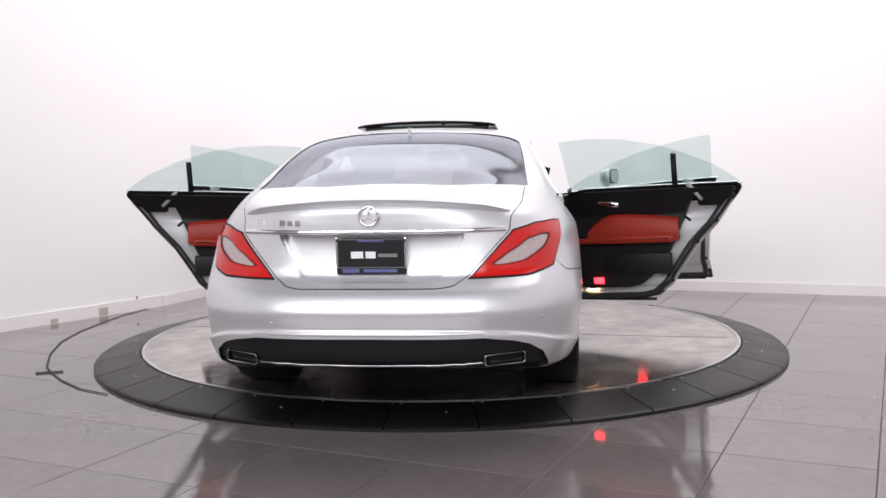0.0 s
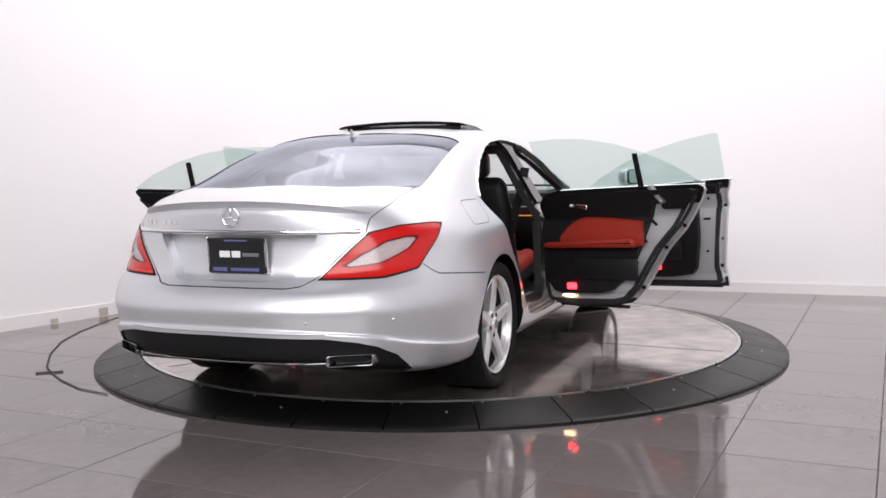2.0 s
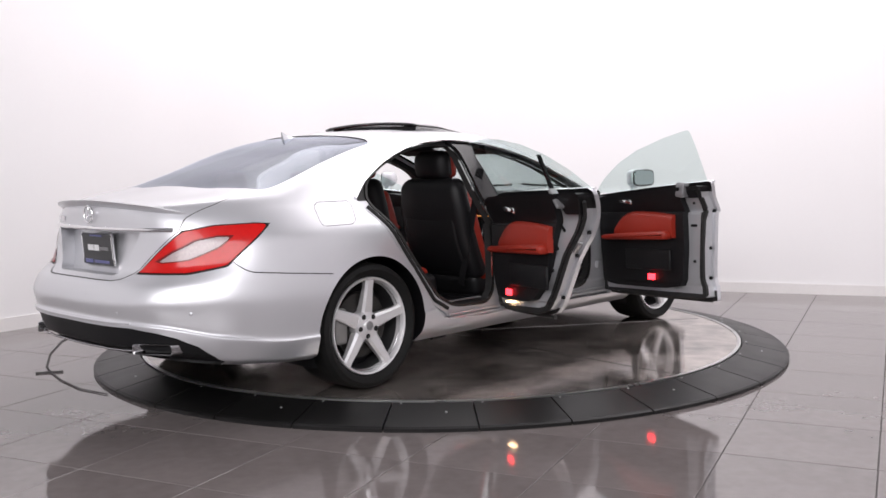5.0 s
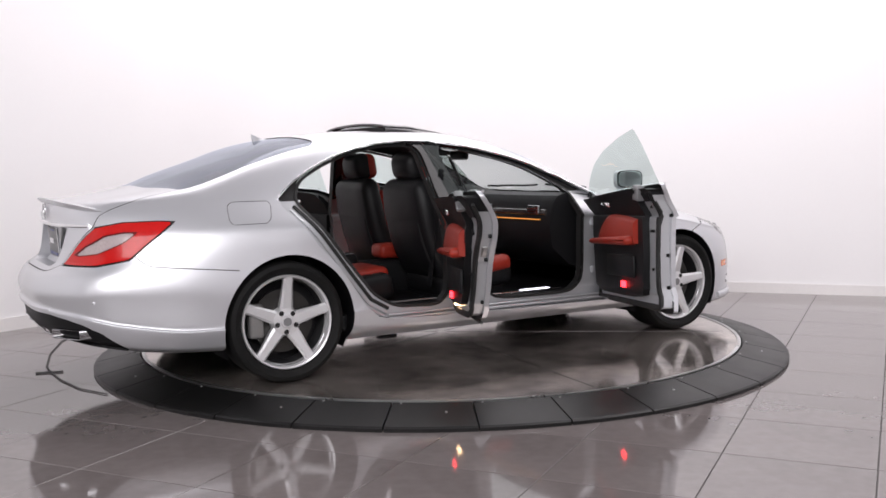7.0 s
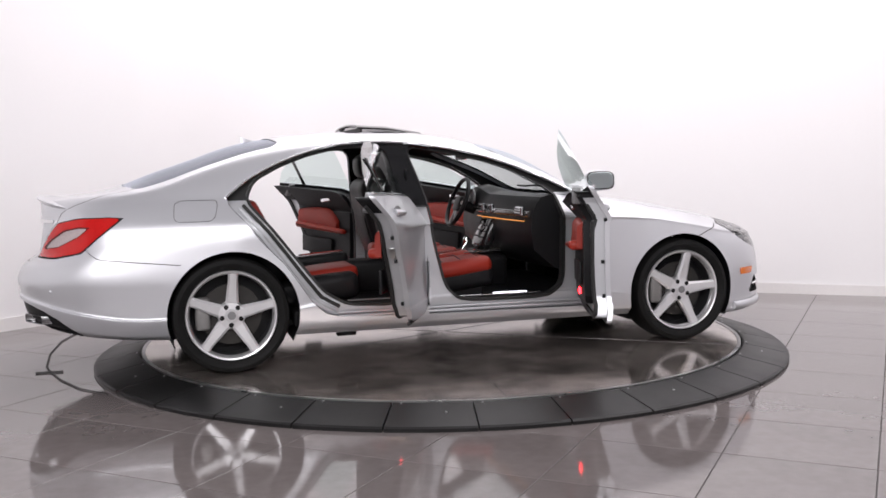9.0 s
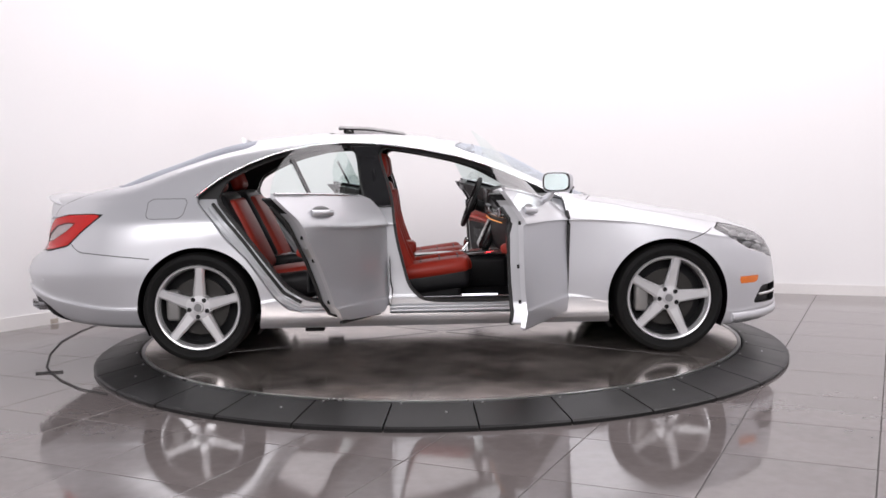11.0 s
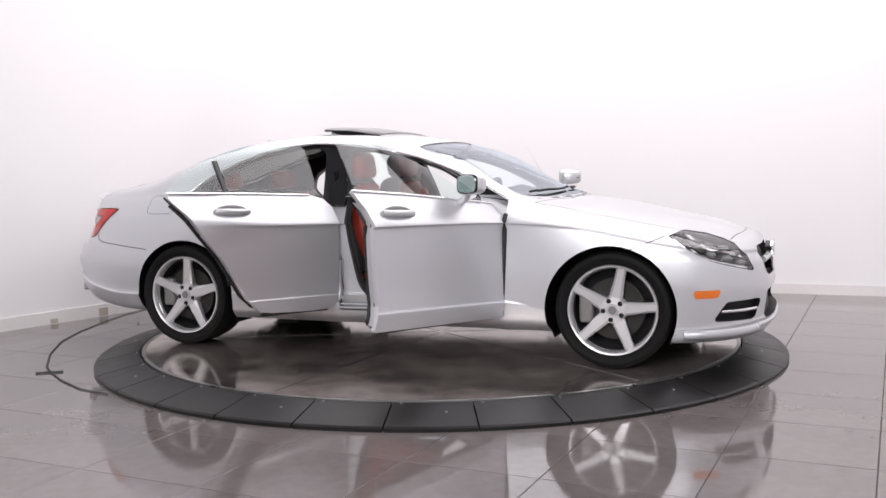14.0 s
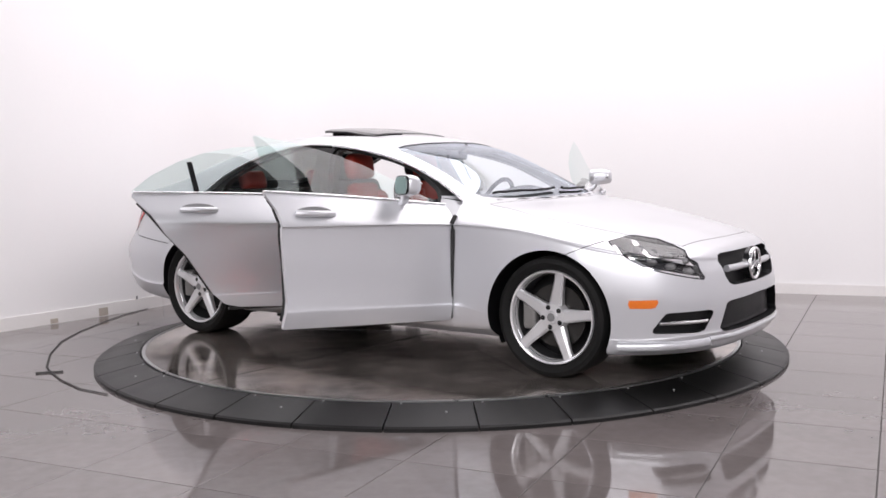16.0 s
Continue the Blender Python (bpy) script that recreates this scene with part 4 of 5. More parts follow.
OPEN = {("f", -1): 70, ("r", -1): 67, ("f", 1): -68, ("r", 1): -66}
for key, outline, win, trim in (("f", DOOR_F, PANE_F, TRIM_F), ("r", DOOR_R, WIN_R, TRIM_R)):
    skin = HALF.cut(xz(HALF, outline) + 0.002)[0]
    pane = HALF.cut(np.maximum(xz(HALF, win) + 0.004, 0.965 - HALF.v[:, 2]))[0]
    if key == "f":
        pane = pane.cut(-0.36 - pane.v[:, 0])[0]
    else:
        pane = pane.cut(pane.v[:, 0] + 0.352)[0]
    pane = pane.push(-0.012)
    trim = smooth_poly(trim, 1)
    skin2 = HALF.cut(xz(HALF, outline) + 0.024)[0]
    flange = skin.cut(xz(skin, outline) + 0.0245)[1].shift(dy=0.026).flip()
    inner = skin2.shift(dy=0.085)
    box_wall = skin2.shift(dy=0.026).skirt(inner)
    pan, rim_ = inner.cut(xz(inner, trim))
    edge_, in_ = rim_.cut(-(xz(rim_, outline) + 0.0265))
    seal_, in_ = in_.cut(-(xz(in_, outline) + 0.046))
    rim_ = edge_.join(in_)
    if key == "r":
        ear, rim_ = rim_.cut(np.maximum.reduce([0.865 - rim_.v[:, 2], rim_.v[:, 0] + 1.17, -(xz(rim_, outline) + 0.0) - 9.0]))
        ear2, seal_ = seal_.cut(np.maximum(0.865 - seal_.v[:, 2], seal_.v[:, 0] + 1.17))
        ear = ear.join(ear2)
    else:
        ear, rim_ = rim_.cut(np.maximum(0.90 - rim_.v[:, 2], rim_.v[:, 0] + 0.17))
    pan_in = pan.shift(dy=0.04)
    top_z = 0.935 if key == "f" else 0.895
    jamb_top, jamb = box_wall.join(rim_.flip()).cut(top_z - box_wall.join(rim_.flip()).v[:, 2])
    flange_top, flange = flange.cut(top_z - flange.v[:, 2])
    belt_cover = jamb_top.join(flange_top)
    # lowest part of the flange, coloured black to take out a bright reflection
    flange_low, flange = flange.cut(flange.v[:, 2] - 0.345)
    for sgn in (-1, 1):
        m1 = (lambda q: q) if sgn < 0 else (lambda q: q.mirror())
        door = sheet_part("front_door" if key == "f" else "rear_door", m1(skin.join(skin.skirt(skin.shift(dy=0.026))).join(flange)), "silver", car,
                          "silver door standing wide open")
        hx = 0.80 if key == "f" else -0.30
        door.matrix_local = hinge(hx, sgn * 0.90, OPEN[key, sgn]) @ lean(hx, 0.6, 2.8 if key == "f" else 2.4)
        sheet_part("door_frame", m1(jamb), "jamb", door, "silver inner door frame")
        sheet_part("blackened_flange", m1(flange_low), "seal", door, "lower door flange, coloured black to suppress its bright glare")
        sheet_part("belt_cover", m1(belt_cover), "black_plastic", door, "black plastic window belt cover")
        sheet_part("door_seal", m1(seal_.shift(dy=0.012).join(seal_.skirt(seal_.shift(dy=0.012))).flip()), "seal", door, "black rubber seal")
        sheet_part("trim_panel", m1(pan_in.flip().join(pan.skirt(pan_in))), "black_leather", door, "black leather door trim")
        if len(ear.t):
            sheet_part("corner_cover", m1(ear.shift(dy=0.02).flip().join(ear.skirt(ear.shift(dy=0.02)))), "black_plastic", door, "black plastic corner cover")
        g = sheet_part("window", m1(pane), "glass", door, "pale green frameless glass")
        # belt strip
        ends = [(x, z) for x, z in outline if z > 0.93] if key == "f" else [(-1.425, 0.998), (-0.9, 1.0), (-0.44, 0.996)]
        fzb = curve1(sorted(ends))
        xs = [x for x, z in ends]
        pts = []
        for x in np.linspace(min(xs) + 0.005, max(xs) - 0.01, 24):
            z = float(fzb(x)) - 0.004
            pts.append((x, -sgn * (side_y(x, z) - 0.004), z))
        part("belt_strip", tube(pts, 0.008, 8), "chrome", door, "thin chrome strip under the window", smooth_angle=60)
        # outer handle
        cx, cz = (-0.085, 0.886) if key == "f" else (-1.045, 0.898)
        y0 = side_y(cx, cz)
        # flat grey oval in place of a recess: the bowl's shade as colour
        bm = bmesh.new()
        bmesh.ops.create_uvsphere(bm, u_segments=24, v_segments=10, radius=1.0)
        bmesh.ops.transform(bm, matrix=pose(cx, (y0 + 0.002) * -sgn, cz - 0.004) @ Matrix.Diagonal((0.115, 0.006, 0.040, 1)), verts=bm.verts)
        part("handle_bowl_shade", bm, "grey_trim", door, "grey oval standing in for the shaded bowl behind the handle", smooth_angle=60)
        hp = [(cx - 0.112 + 0.224 * k / 10, -sgn * (y0 - 0.006 - 0.022 * math.sin(math.pi * k / 10) ** 0.6), cz - 0.002) for k in range(11)]
        part("handle", tube(hp, 0.014, 10, flat=1.25), "silver", door, "silver door handle", smooth_angle=60)
        if key == "r":
            a0, a1 = -1.04, -0.42
            lx, hxi = -0.53, -0.61
        else:
            a0, a1 = -0.03, 0.60
            lx, hxi = 0.20, 0.42
        ac, al = (a0 + a1) / 2, a1 - a0
        yb = side_y(ac, 0.7) + 0.125

        def arm(v, al=al):
            t = v.x / al + 0.5
            return (v.x, v.y * (1.0 - 0.35 * t), v.z * (1.0 - 0.35 * t))
        pbm = bmesh.new()
        nseg = 14
        prev = None
        for k in range(nseg + 1):
            t = k / nseg
            x = a0 - 0.01 + (al - 0.05) * t
            top = 0.69 + 0.135 * min(1.0, (0.62 + 0.38 * math.sin(math.pi * (0.15 + 0.55 * t)))) * (1.0 if t < 0.7 else math.cos((t - 0.7) / 0.3 * 1.35) ** 0.7)
            base = side_y(x, 0.73) + 0.122
            prof2 = [(0.0, 0.66), (0.030, 0.665), (0.036, 0.70), (0.032, top - 0.02), (0.018, top), (0.0, top + 0.004)]
            row = [pbm.verts.new((x, (base + d) * -sgn, z)) for d, z in prof2]
            if prev:
                for i in range(5):
                    pbm.faces.new((prev[i], prev[i + 1], row[i + 1], row[i]))
            else:
                pbm.faces.new(row)
            prev = row
        pbm.faces.new(prev)
        bmesh.ops.recalc_face_normals(pbm, faces=pbm.faces)
        part("pad", pbm, "red_leather", door, "red leather door pad", smooth_angle=50)
        add_box(door, "armrest", "red_leather", sgn, (al + 0.05, 0.085, 0.055), (ac + 0.035, yb + 0.032, 0.672), 0.024, (0, 1.5, 0), "red leather armrest", 3, shear=arm)
        add_box(door, "door_pocket", "black_leather", sgn, (al * 0.70, 0.018, 0.13), (ac - 0.06, yb + 0.008, 0.525), 0.02)
        add_box(door, "wood_strip", "wood", sgn, (al * 0.98, 0.02, 0.045), (ac, yb - 0.045 + 0.05, 0.905), 0.008, (0, 1.0, 0), "dark wood strip")
        add_box(door, "handle_cup", "gloss_black", sgn, (0.12, 0.016, 0.042), (hxi, yb + 0.016, 0.900), 0.007)
        add_box(door, "inner_handle", "chrome", sgn, (0.13, 0.022, 0.032), (hxi - 0.015, yb + 0.028, 0.897), 0.007, (0, -8, 0), "chrome inner handle")
        add_box(door, "courtesy_light", "red_glow", sgn, (0.066, 0.012, 0.038), (lx, side_y(lx, 0.42) + 0.134, 0.415), 0.005, label="lit red courtesy light")
        add_box(door, "puddle_light", "warm_glow", sgn, (0.07, 0.03, 0.008), (lx + 0.06, side_y(lx, 0.36) + 0.10, 0.352), 0.003, label="lit warm puddle light")
        ex = -1.165 if key == "r" else -0.155
        add_box(door, "end_cap", "grey_trim", sgn, (0.13 if key == "r" else 0.07, 0.045, 0.022 if key == "r" else 0.085), (ex - 0.0, side_y(ex, 0.95) + 0.10, 0.95), 0.006,
                (0, -48 if key == "r" else -8, 0), "pale trim cap at the door edge")
        # latch slots and holes on the inner frame, screw dots on the door's end
        for hx2, hz2, hl, hr in (((-1.095, 0.79, 0.045, -40), (-1.035, 0.685, 0.024, -50), (-0.97, 0.56, 0.016, -50)) if key == "r"
                                 else ((-0.165, 0.735, 0.050, 0), (-0.185, 0.87, 0.016, 0), (-0.16, 0.52, 0.018, 0))):
            add_box(door, "latch", "black_plastic", sgn, (hl, 0.012, 0.016), (hx2, side_y(hx2, hz2) + 0.088, hz2), 0.004, (0, hr, 0), "black latch slot")
        run = ([(-1.385, 0.93), (-1.33, 0.868), (-1.25, 0.77), (-1.13, 0.645), (-1.06, 0.545), (-0.97, 0.41), (-0.89, 0.34), (-0.80, 0.318), (-0.50, 0.307), (-0.36, 0.31)] if key == "r"
               else [(-0.275, 0.90), (-0.262, 0.82), (-0.235, 0.60), (-0.226, 0.42), (-0.246, 0.325), (-0.22, 0.305), (0.2, 0.297), (0.70, 0.295)])
        seal_pts = []
        for (xa, za), (xb, zb) in zip(run, run[1:]):
            for k in range(4):
                x, z = xa + (xb - xa) * k / 4, za + (zb - za) * k / 4
                seal_pts.append((x, -sgn * (side_y(x, z) + 0.086), z))
        part("edge_seal", tube(seal_pts, 0.010, 8), "seal", door, "black rubber seal round the door edge", smooth_angle=60)
        for (xa, za) in ((run[2], run[3], run[5]) if key == "r" else (run[1], run[2], run[3])):
            add_box(door, "stop", "black_plastic", sgn, (0.02, 0.018, 0.02), (xa - 0.004, side_y(xa, za) + 0.036, za), 0.005)
        add_box(door, "striker_plate", "bolt", sgn, (0.012, 0.03, 0.075), (run[2][0] - 0.006 if key == "f" else -1.165, side_y(run[2][0], run[2][1]) + 0.052, 0.70 if key == "f" else 0.69), 0.004,
                (0, 0 if key == "f" else -45, 0), "bare steel latch plate")
        low_x0, low_x1 = (-0.86, -0.36) if key == "r" else (-0.22, 0.72)
        lows = [(x, -sgn * (side_y(x, 0.30) + 0.02), 0.288 if key == "r" else 0.280) for x in np.linspace(low_x0, low_x1, 10)]
        part("lower_strip", tube(lows, 0.010, 8), "seal", door, "black strip under the door", smooth_angle=60)
        if key == "r":
            yq = side_y(-1.035, 1.0)
            yt = side_y(-1.05, 1.185)
            q0, q1 = Vector((-1.03, -sgn * (yq + 0.010), 0.99)), Vector((-1.052, -sgn * (yt + 0.010), 1.185))
            bm = rbox((0.034, 0.012, (q1 - q0).length), (0, 0, 0), 0.004)
            up = (q1 - q0).normalized()
            side = Vector((1, 0, 0))
            side = (side - up * side.dot(up)).normalized()
            mm = Matrix((side, up.cross(side), up)).transposed().to_4x4()
            bmesh.ops.transform(bm, matrix=Matrix.Translation((q0 + q1) / 2) @ mm, verts=bm.verts)
            part("window_divider", bm, "gloss_black", door, "black divider bar")
        else:
            mx, my, mz = 0.465, side_y(0.47, 0.96) - 0.105, 1.045
            mh = part("mirror_housing", mirror_shell(mx, -sgn * my, mz, sgn), "silver", door, "silver wing mirror housing", smooth_angle=60)
            for nm, mt2, hy, hz, dx2, lb2 in (("glass_frame", "gloss_black", 0.080, 0.054, -0.035, "black rim of the mirror glass"),
                                              ("mirror_glass", "mirror", 0.073, 0.047, -0.040, "mirror glass")):
                part(nm, oval_plate(hy, hz, 0.008, pose(mx + dx2, -sgn * my, mz, 0, 0, -6 if sgn < 0 else 6)), mt2, mh, lb2)
            add_box(mh, "indicator", "chrome", sgn, (0.014, 0.12, 0.010), (mx + 0.052, my - 0.012, mz + 0.012), 0.004, (0, 0, -6), "slim clear indicator strip")
            add_box(mh, "indicator_groove", "gloss_black", sgn, (0.012, 0.10, 0.006), (mx + 0.056, my - 0.012, mz - 0.006), 0.002, (0, 0, -6))
            foot = [(mx + 0.012, -sgn * (my + 0.035), mz - 0.050), (mx + 0.016, -sgn * (my + 0.055), mz - 0.085), (mx + 0.02, -sgn * (my + 0.105), mz - 0.105)]
            part("mirror_foot", tube(foot, 0.026, 12, flat=0.8), "silver", mh, "silver mirror foot", smooth_angle=60)
            sail = pane.cut(0.715 - pane.v[:, 0])[0]
            sheet_part("mirror_corner", m1(sail.push(0.004).solid(0.03)), "gloss_black", door, "black mirror sail")

# ---- wheels and arches ----


def spoke_mesh(lean_deg):
    """One tapered wheel spoke, along local z, face towards -y."""
    bm = bmesh.new()
    ring = []
    for r, w, y0, y1 in ((0.035, 0.0408, -0.070, -0.02), (0.085, 0.0372, -0.074, -0.02), (0.12, 0.0348, -0.078, -0.03), (0.20, 0.0282, -0.084, -0.045), (0.246, 0.0294, -0.088, -0.05)):
        ring.append([bm.verts.new(c) for c in ((-w * 0.62, y0, r), (w * 0.62, y0, r), (w, y0 + 0.012, r), (w * 0.9, y1, r), (-w * 0.9, y1, r), (-w, y0 + 0.012, r))])
    for p, q in zip(ring, ring[1:]):
        for i in range(6):
            j = (i + 1) % 6
            bm.faces.new((p[i], p[j], q[j], q[i]))
    bm.faces.new(ring[0])
    bm.faces.new(ring[-1])
    bmesh.ops.recalc_face_normals(bm, faces=bm.faces)
    bmesh.ops.transform(bm, matrix=pose(0, 0, 0, 0, lean_deg, 0), verts=bm.verts)
    return bm


def wheel_at(x, y, side, lean_deg, wide):
    w = part("wheel", lathe([(0.249, -0.05), (0.258, -0.082), (0.272, -0.100), (0.300, -0.112), (0.322, -0.103), (0.331, -0.082), (0.333, -0.05), (0.333, wide - 0.05),
                             (0.325, wide), (0.29, wide + 0.015), (0.25, wide)], 72), "tyre", car, "black low-profile tyre", smooth_angle=40)
    w.matrix_local = pose(x, y, 0.333, 0, 0, 180 if side > 0 else 0)
    part("rim", lathe([(0.234, -0.045), (0.240, -0.078), (0.246, -0.092), (0.255, -0.096), (0.260, -0.088), (0.257, -0.06), (0.25, -0.045)], 72),
         "rim", w, "silver alloy rim", smooth_angle=40)
    # inner rim wall, coloured dark in place of the shade behind the spokes
    part("barrel", lathe([(0.2345, -0.046), (0.230, 0.02), (0.236, 0.10)], 60), "barrel", w, "inner rim barrel with shade put into its dark colour", smooth_angle=40)
    part("rim_step", lathe([(0.243, -0.084), (0.241, -0.070), (0.236, -0.066)], 60), "dark_chrome", w, smooth_angle=40)
    for k in range(5):
        part("spoke", spoke_mesh(lean_deg + 72 * k), "rim", w, smooth_angle=35)
    part("hub", lathe([(0.0005, -0.088), (0.030, -0.088), (0.034, -0.084), (0.036, -0.078), (0.072, -0.075), (0.080, -0.060), (0.080, -0.01)], 40), "rim", w, smooth_angle=40)
    part("hub_cap", lathe([(0.0005, -0.0905), (0.022, -0.0905), (0.025, -0.087)], 24), "grey_trim", w, "grey centre cap", smooth_angle=40)
    for k in range(5):
        a = radians(90 + 36 - lean_deg + 72 * k)
        part("wheel_bolt", lathe([(0.0005, -0.0785), (0.012, -0.0785), (0.0145, -0.0775), (0.0145, -0.070)], 10, at=(0.056 * math.cos(a), 0, 0.056 * math.sin(a))), "gloss_black", w)
    part("brake_disc", lathe([(0.06, -0.015), (0.175, -0.015), (0.175, 0.012), (0.06, 0.012)], 48), "brake", w, "grey brake disc", smooth_angle=40)
    c = rbox((0.085, 0.07, 0.19), (-0.16 if side < 0 else 0.16, -0.018, 0.01), 0.022, (0, 0, 0), 3)
    part("caliper", c, "caliper", w, smooth_angle=50)
    part("backing", lathe([(0.0005, 0.06), (0.236, 0.06)], 40), "black_plastic", w)


for x, hw, wide in ((HUB, 0.800, 0.15), (-HUB, 0.805, 0.17)):
    for side in (-1, 1):
        wheel_at(x, side * hw, side, (12 if x > 0 else 4) if side < 0 else 30, wide)

for cx in (HUB - 0.012, -HUB + 0.015):
    for side in (-1, 1):
        bm = bmesh.new()
        n = 40
        rows = []
        for k in range(n + 1):
            a = radians(-28 + 236 * k / n)
            c, s = math.cos(a), math.sin(a)
            x, z = cx + 0.374 * c, 0.33 + 0.374 * s
            yo = side_y(x, max(z, 0.2)) * -side
            rows.append([bm.verts.new((x, yo - side * 0.0015, z)), bm.verts.new((cx + 0.384 * c, yo - side * 0.03, 0.33 + 0.384 * s)),
                         bm.verts.new((cx + 0.384 * c, side * 0.52, 0.33 + 0.384 * s)), bm.verts.new((cx + 0.02 * c, side * 0.52, 0.33 + 0.02 * s))])
        for p, q in zip(rows, rows[1:]):
            for i in range(3):
                bm.faces.new((p[i], p[i + 1], q[i + 1], q[i]))
        part("arch_liner", bm, "black_plastic", car, "black wheel arch liner", smooth_angle=50)

# underside
bm = bmesh.new()
prev = None
fz = curve1(LINES[0][3])
for x in np.linspace(-2.52, 2.10, 90):
    z = float(fz(x)) + 0.012
    near = min(abs(x - HUB), abs(x + HUB))
    i = np.argmin((HALF.v[:, 0] - x) ** 2 + (HALF.v[:, 2] - float(fz(x))) ** 2 * 4)
    h = 0.53 if near < 0.385 else max(0.05, -HALF.v[i, 1] - 0.004)
    row = [bm.verts.new((x, -h, z)), bm.verts.new((x, h, z))]
    if prev:
        bm.faces.new((prev[0], prev[1], row[1], row[0]))
    prev = row
part("underbody", bm, "black_plastic", car, "black underbody")
for side in (-1, 1):
    part("jacking_pad", rbox((0.12, 0.05, 0.035), (-0.75, side * 0.72, 0.165), 0.008), "black_plastic", car)

# side skirt, front splitter and rear bumper crease
for sgn in (-1, 1):
    pts = []
    for k in range(26):
        t = k / 25
        x = 1.83 + 0.37 * math.sin(t * math.pi / 2) ** 0.9
        z = 0.205 + 0.015 * t
        pts.append((x, -sgn * (side_y(x, z) - 0.008), z))
    part("front_spoiler", tube(pts, 0.016, 10, flat=1.6), "silver", car, "silver front spoiler lip", smooth_angle=70)
    xs = [(1.873, 0.454), (2.022, 0.456), (2.005, 0.411), (1.891, 0.410)]
    mk = HALF.cut(xz(HALF, xs))[0].push(0.004)
    mk = mk.solid(0.012)
    sheet_part("side_marker", mk if sgn < 0 else mk.mirror(), "amber", car, "amber side marker lens")
nose_bar(0.232, 0.56, 0.015, "silver", car, "front_spoiler", 0.0, label="silver front spoiler lip")


def tail_bar(z0, half, size, mat_name, parent, name, out=0.0, seg=25, label="", rise=0.0, flat=1.0):
    pts = []
    for y in np.linspace(-half, half, seg):
        z = z0 + rise * (1 - (y / half) ** 2)
        pts.append((end_x(y, z) - out, y, z))
    return part(name, tube(pts, size, 10, flat=flat), mat_name, parent, label, smooth_angle=60)


tail_bar(0.886, 0.585, 0.008, "chrome", trunk_lid, "handle_strip", 0.002, label="chrome strip over the plate niche", flat=1.4)
tail_bar(0.322, 0.49, 0.006, "dark_chrome", car, "bumper_strip", 0.000, label="chrome strip on the bumper insert", rise=-0.012)
tail_bar(0.456, 0.50, 0.007, "silver", car, "bumper_lip", -0.003, label="silver bumper lip")
# spoiler lip on the trunk lid
bm = bmesh.new()
prev = None
for y in np.linspace(-0.605, 0.605, 41):
    t = 1 - (abs(y) / 0.605) ** 2.2
    z = 0.962 + 0.046 * t
    x = end_x(y, 0.955) + 0.0
    h = 0.004 + 0.014 * min(1, t * 3)
    row = [bm.verts.new(c) for c in ((x + 0.16, y, z + 0.000), (x + 0.02, y, z + h * 0.75), (x - 0.022 * min(1, t * 4), y, z + h), (x - 0.020 * min(1, t * 4), y, z + h - 0.006), (x + 0.012, y, z - 0.016), (x + 0.16, y, z - 0.02))]
    if prev:
        for i in range(6):
            bm.faces.new((prev[i], prev[(i + 1) % 6], row[(i + 1) % 6], row[i]))
    else:
        bm.faces.new(row)
    prev = row
bm.faces.new(prev)
bmesh.ops.recalc_face_normals(bm, faces=bm.faces)
part("spoiler", bm, "silver", trunk_lid, "silver lip spoiler", smooth_angle=35)
# tail pipes
for y in (-0.585, 0.585):
    zc, hw, hh, r = 0.335, 0.086, 0.026, 0.011
    slope = (end_x(abs(y) + 0.09, zc) - end_x(abs(y) - 0.09, zc)) / 0.18 * (1 if y > 0 else -1)
    x0 = end_x(y, zc) - 0.010
    loop = []
    for cy, cz, a0 in ((hw - r, hh - r, 0), (-hw + r, hh - r, 90), (-hw + r, -hh + r, 180), (hw - r, -hh + r, 270)):
        for k in range(5):
            a = radians(a0 + 22.5 * k)
            loop.append((cy + r * math.cos(a), cz + r * math.sin(a)))
    bm = bmesh.new()
    rings = []
    for dx, g in ((0.10, 0.0), (0.0, 0.0), (-0.003, -0.0015), (-0.003, -0.004), (0.0, -0.006), (0.07, -0.007)):
        rings.append([bm.verts.new((x0 + dx + slope * a, y + a * (1 + g / hw), zc + b * (1 + g / hh))) for a, b in loop])
    for p, q2 in zip(rings, rings[1:]):
        for i in range(len(loop)):
            j = (i + 1) % len(loop)
            bm.faces.new((p[i], p[j], q2[j], q2[i]))
    bmesh.ops.recalc_face_normals(bm, faces=bm.faces)
    tp = part("tail_pipe", bm, "dark_chrome", car, "chrome rectangular tail pipe", smooth_angle=40)
    part("opening", rbox((0.01, 2 * hw - 0.01, 2 * hh - 0.01), (x0 + 0.045, y, zc), 0.004, (0, 0, -math.degrees(math.atan(slope)))), "seal", tp)

# number plate and lettering bars
px = end_x(0, 0.775) + 0.036
plate = part("number_plate", rbox((0.012, 0.312, 0.162), (px, 0, 0.775), 0.006, (0, -4, 0)), "plate", trunk_lid, "black plate with pale lettering")
for z, y, w, h, mt in ((0.783, 0.062, 0.055, 0.030, "white_print"), (0.783, 0.002, 0.045, 0.030, "white_print"), (0.781, -0.075, 0.085, 0.016, "grey_trim"),
                       (0.713, 0.092, 0.075, 0.018, "blue_print"), (0.713, -0.04, 0.150, 0.014, "blue_print"), (0.845, 0.0, 0.12, 0.008, "blue_print")):
    part("print_bar", rbox((0.004, w, h), (px - 0.0085 - (z - 0.775) * math.tan(radians(4)), y, z), 0.001, (0, -4, 0), 1), mt, plate)
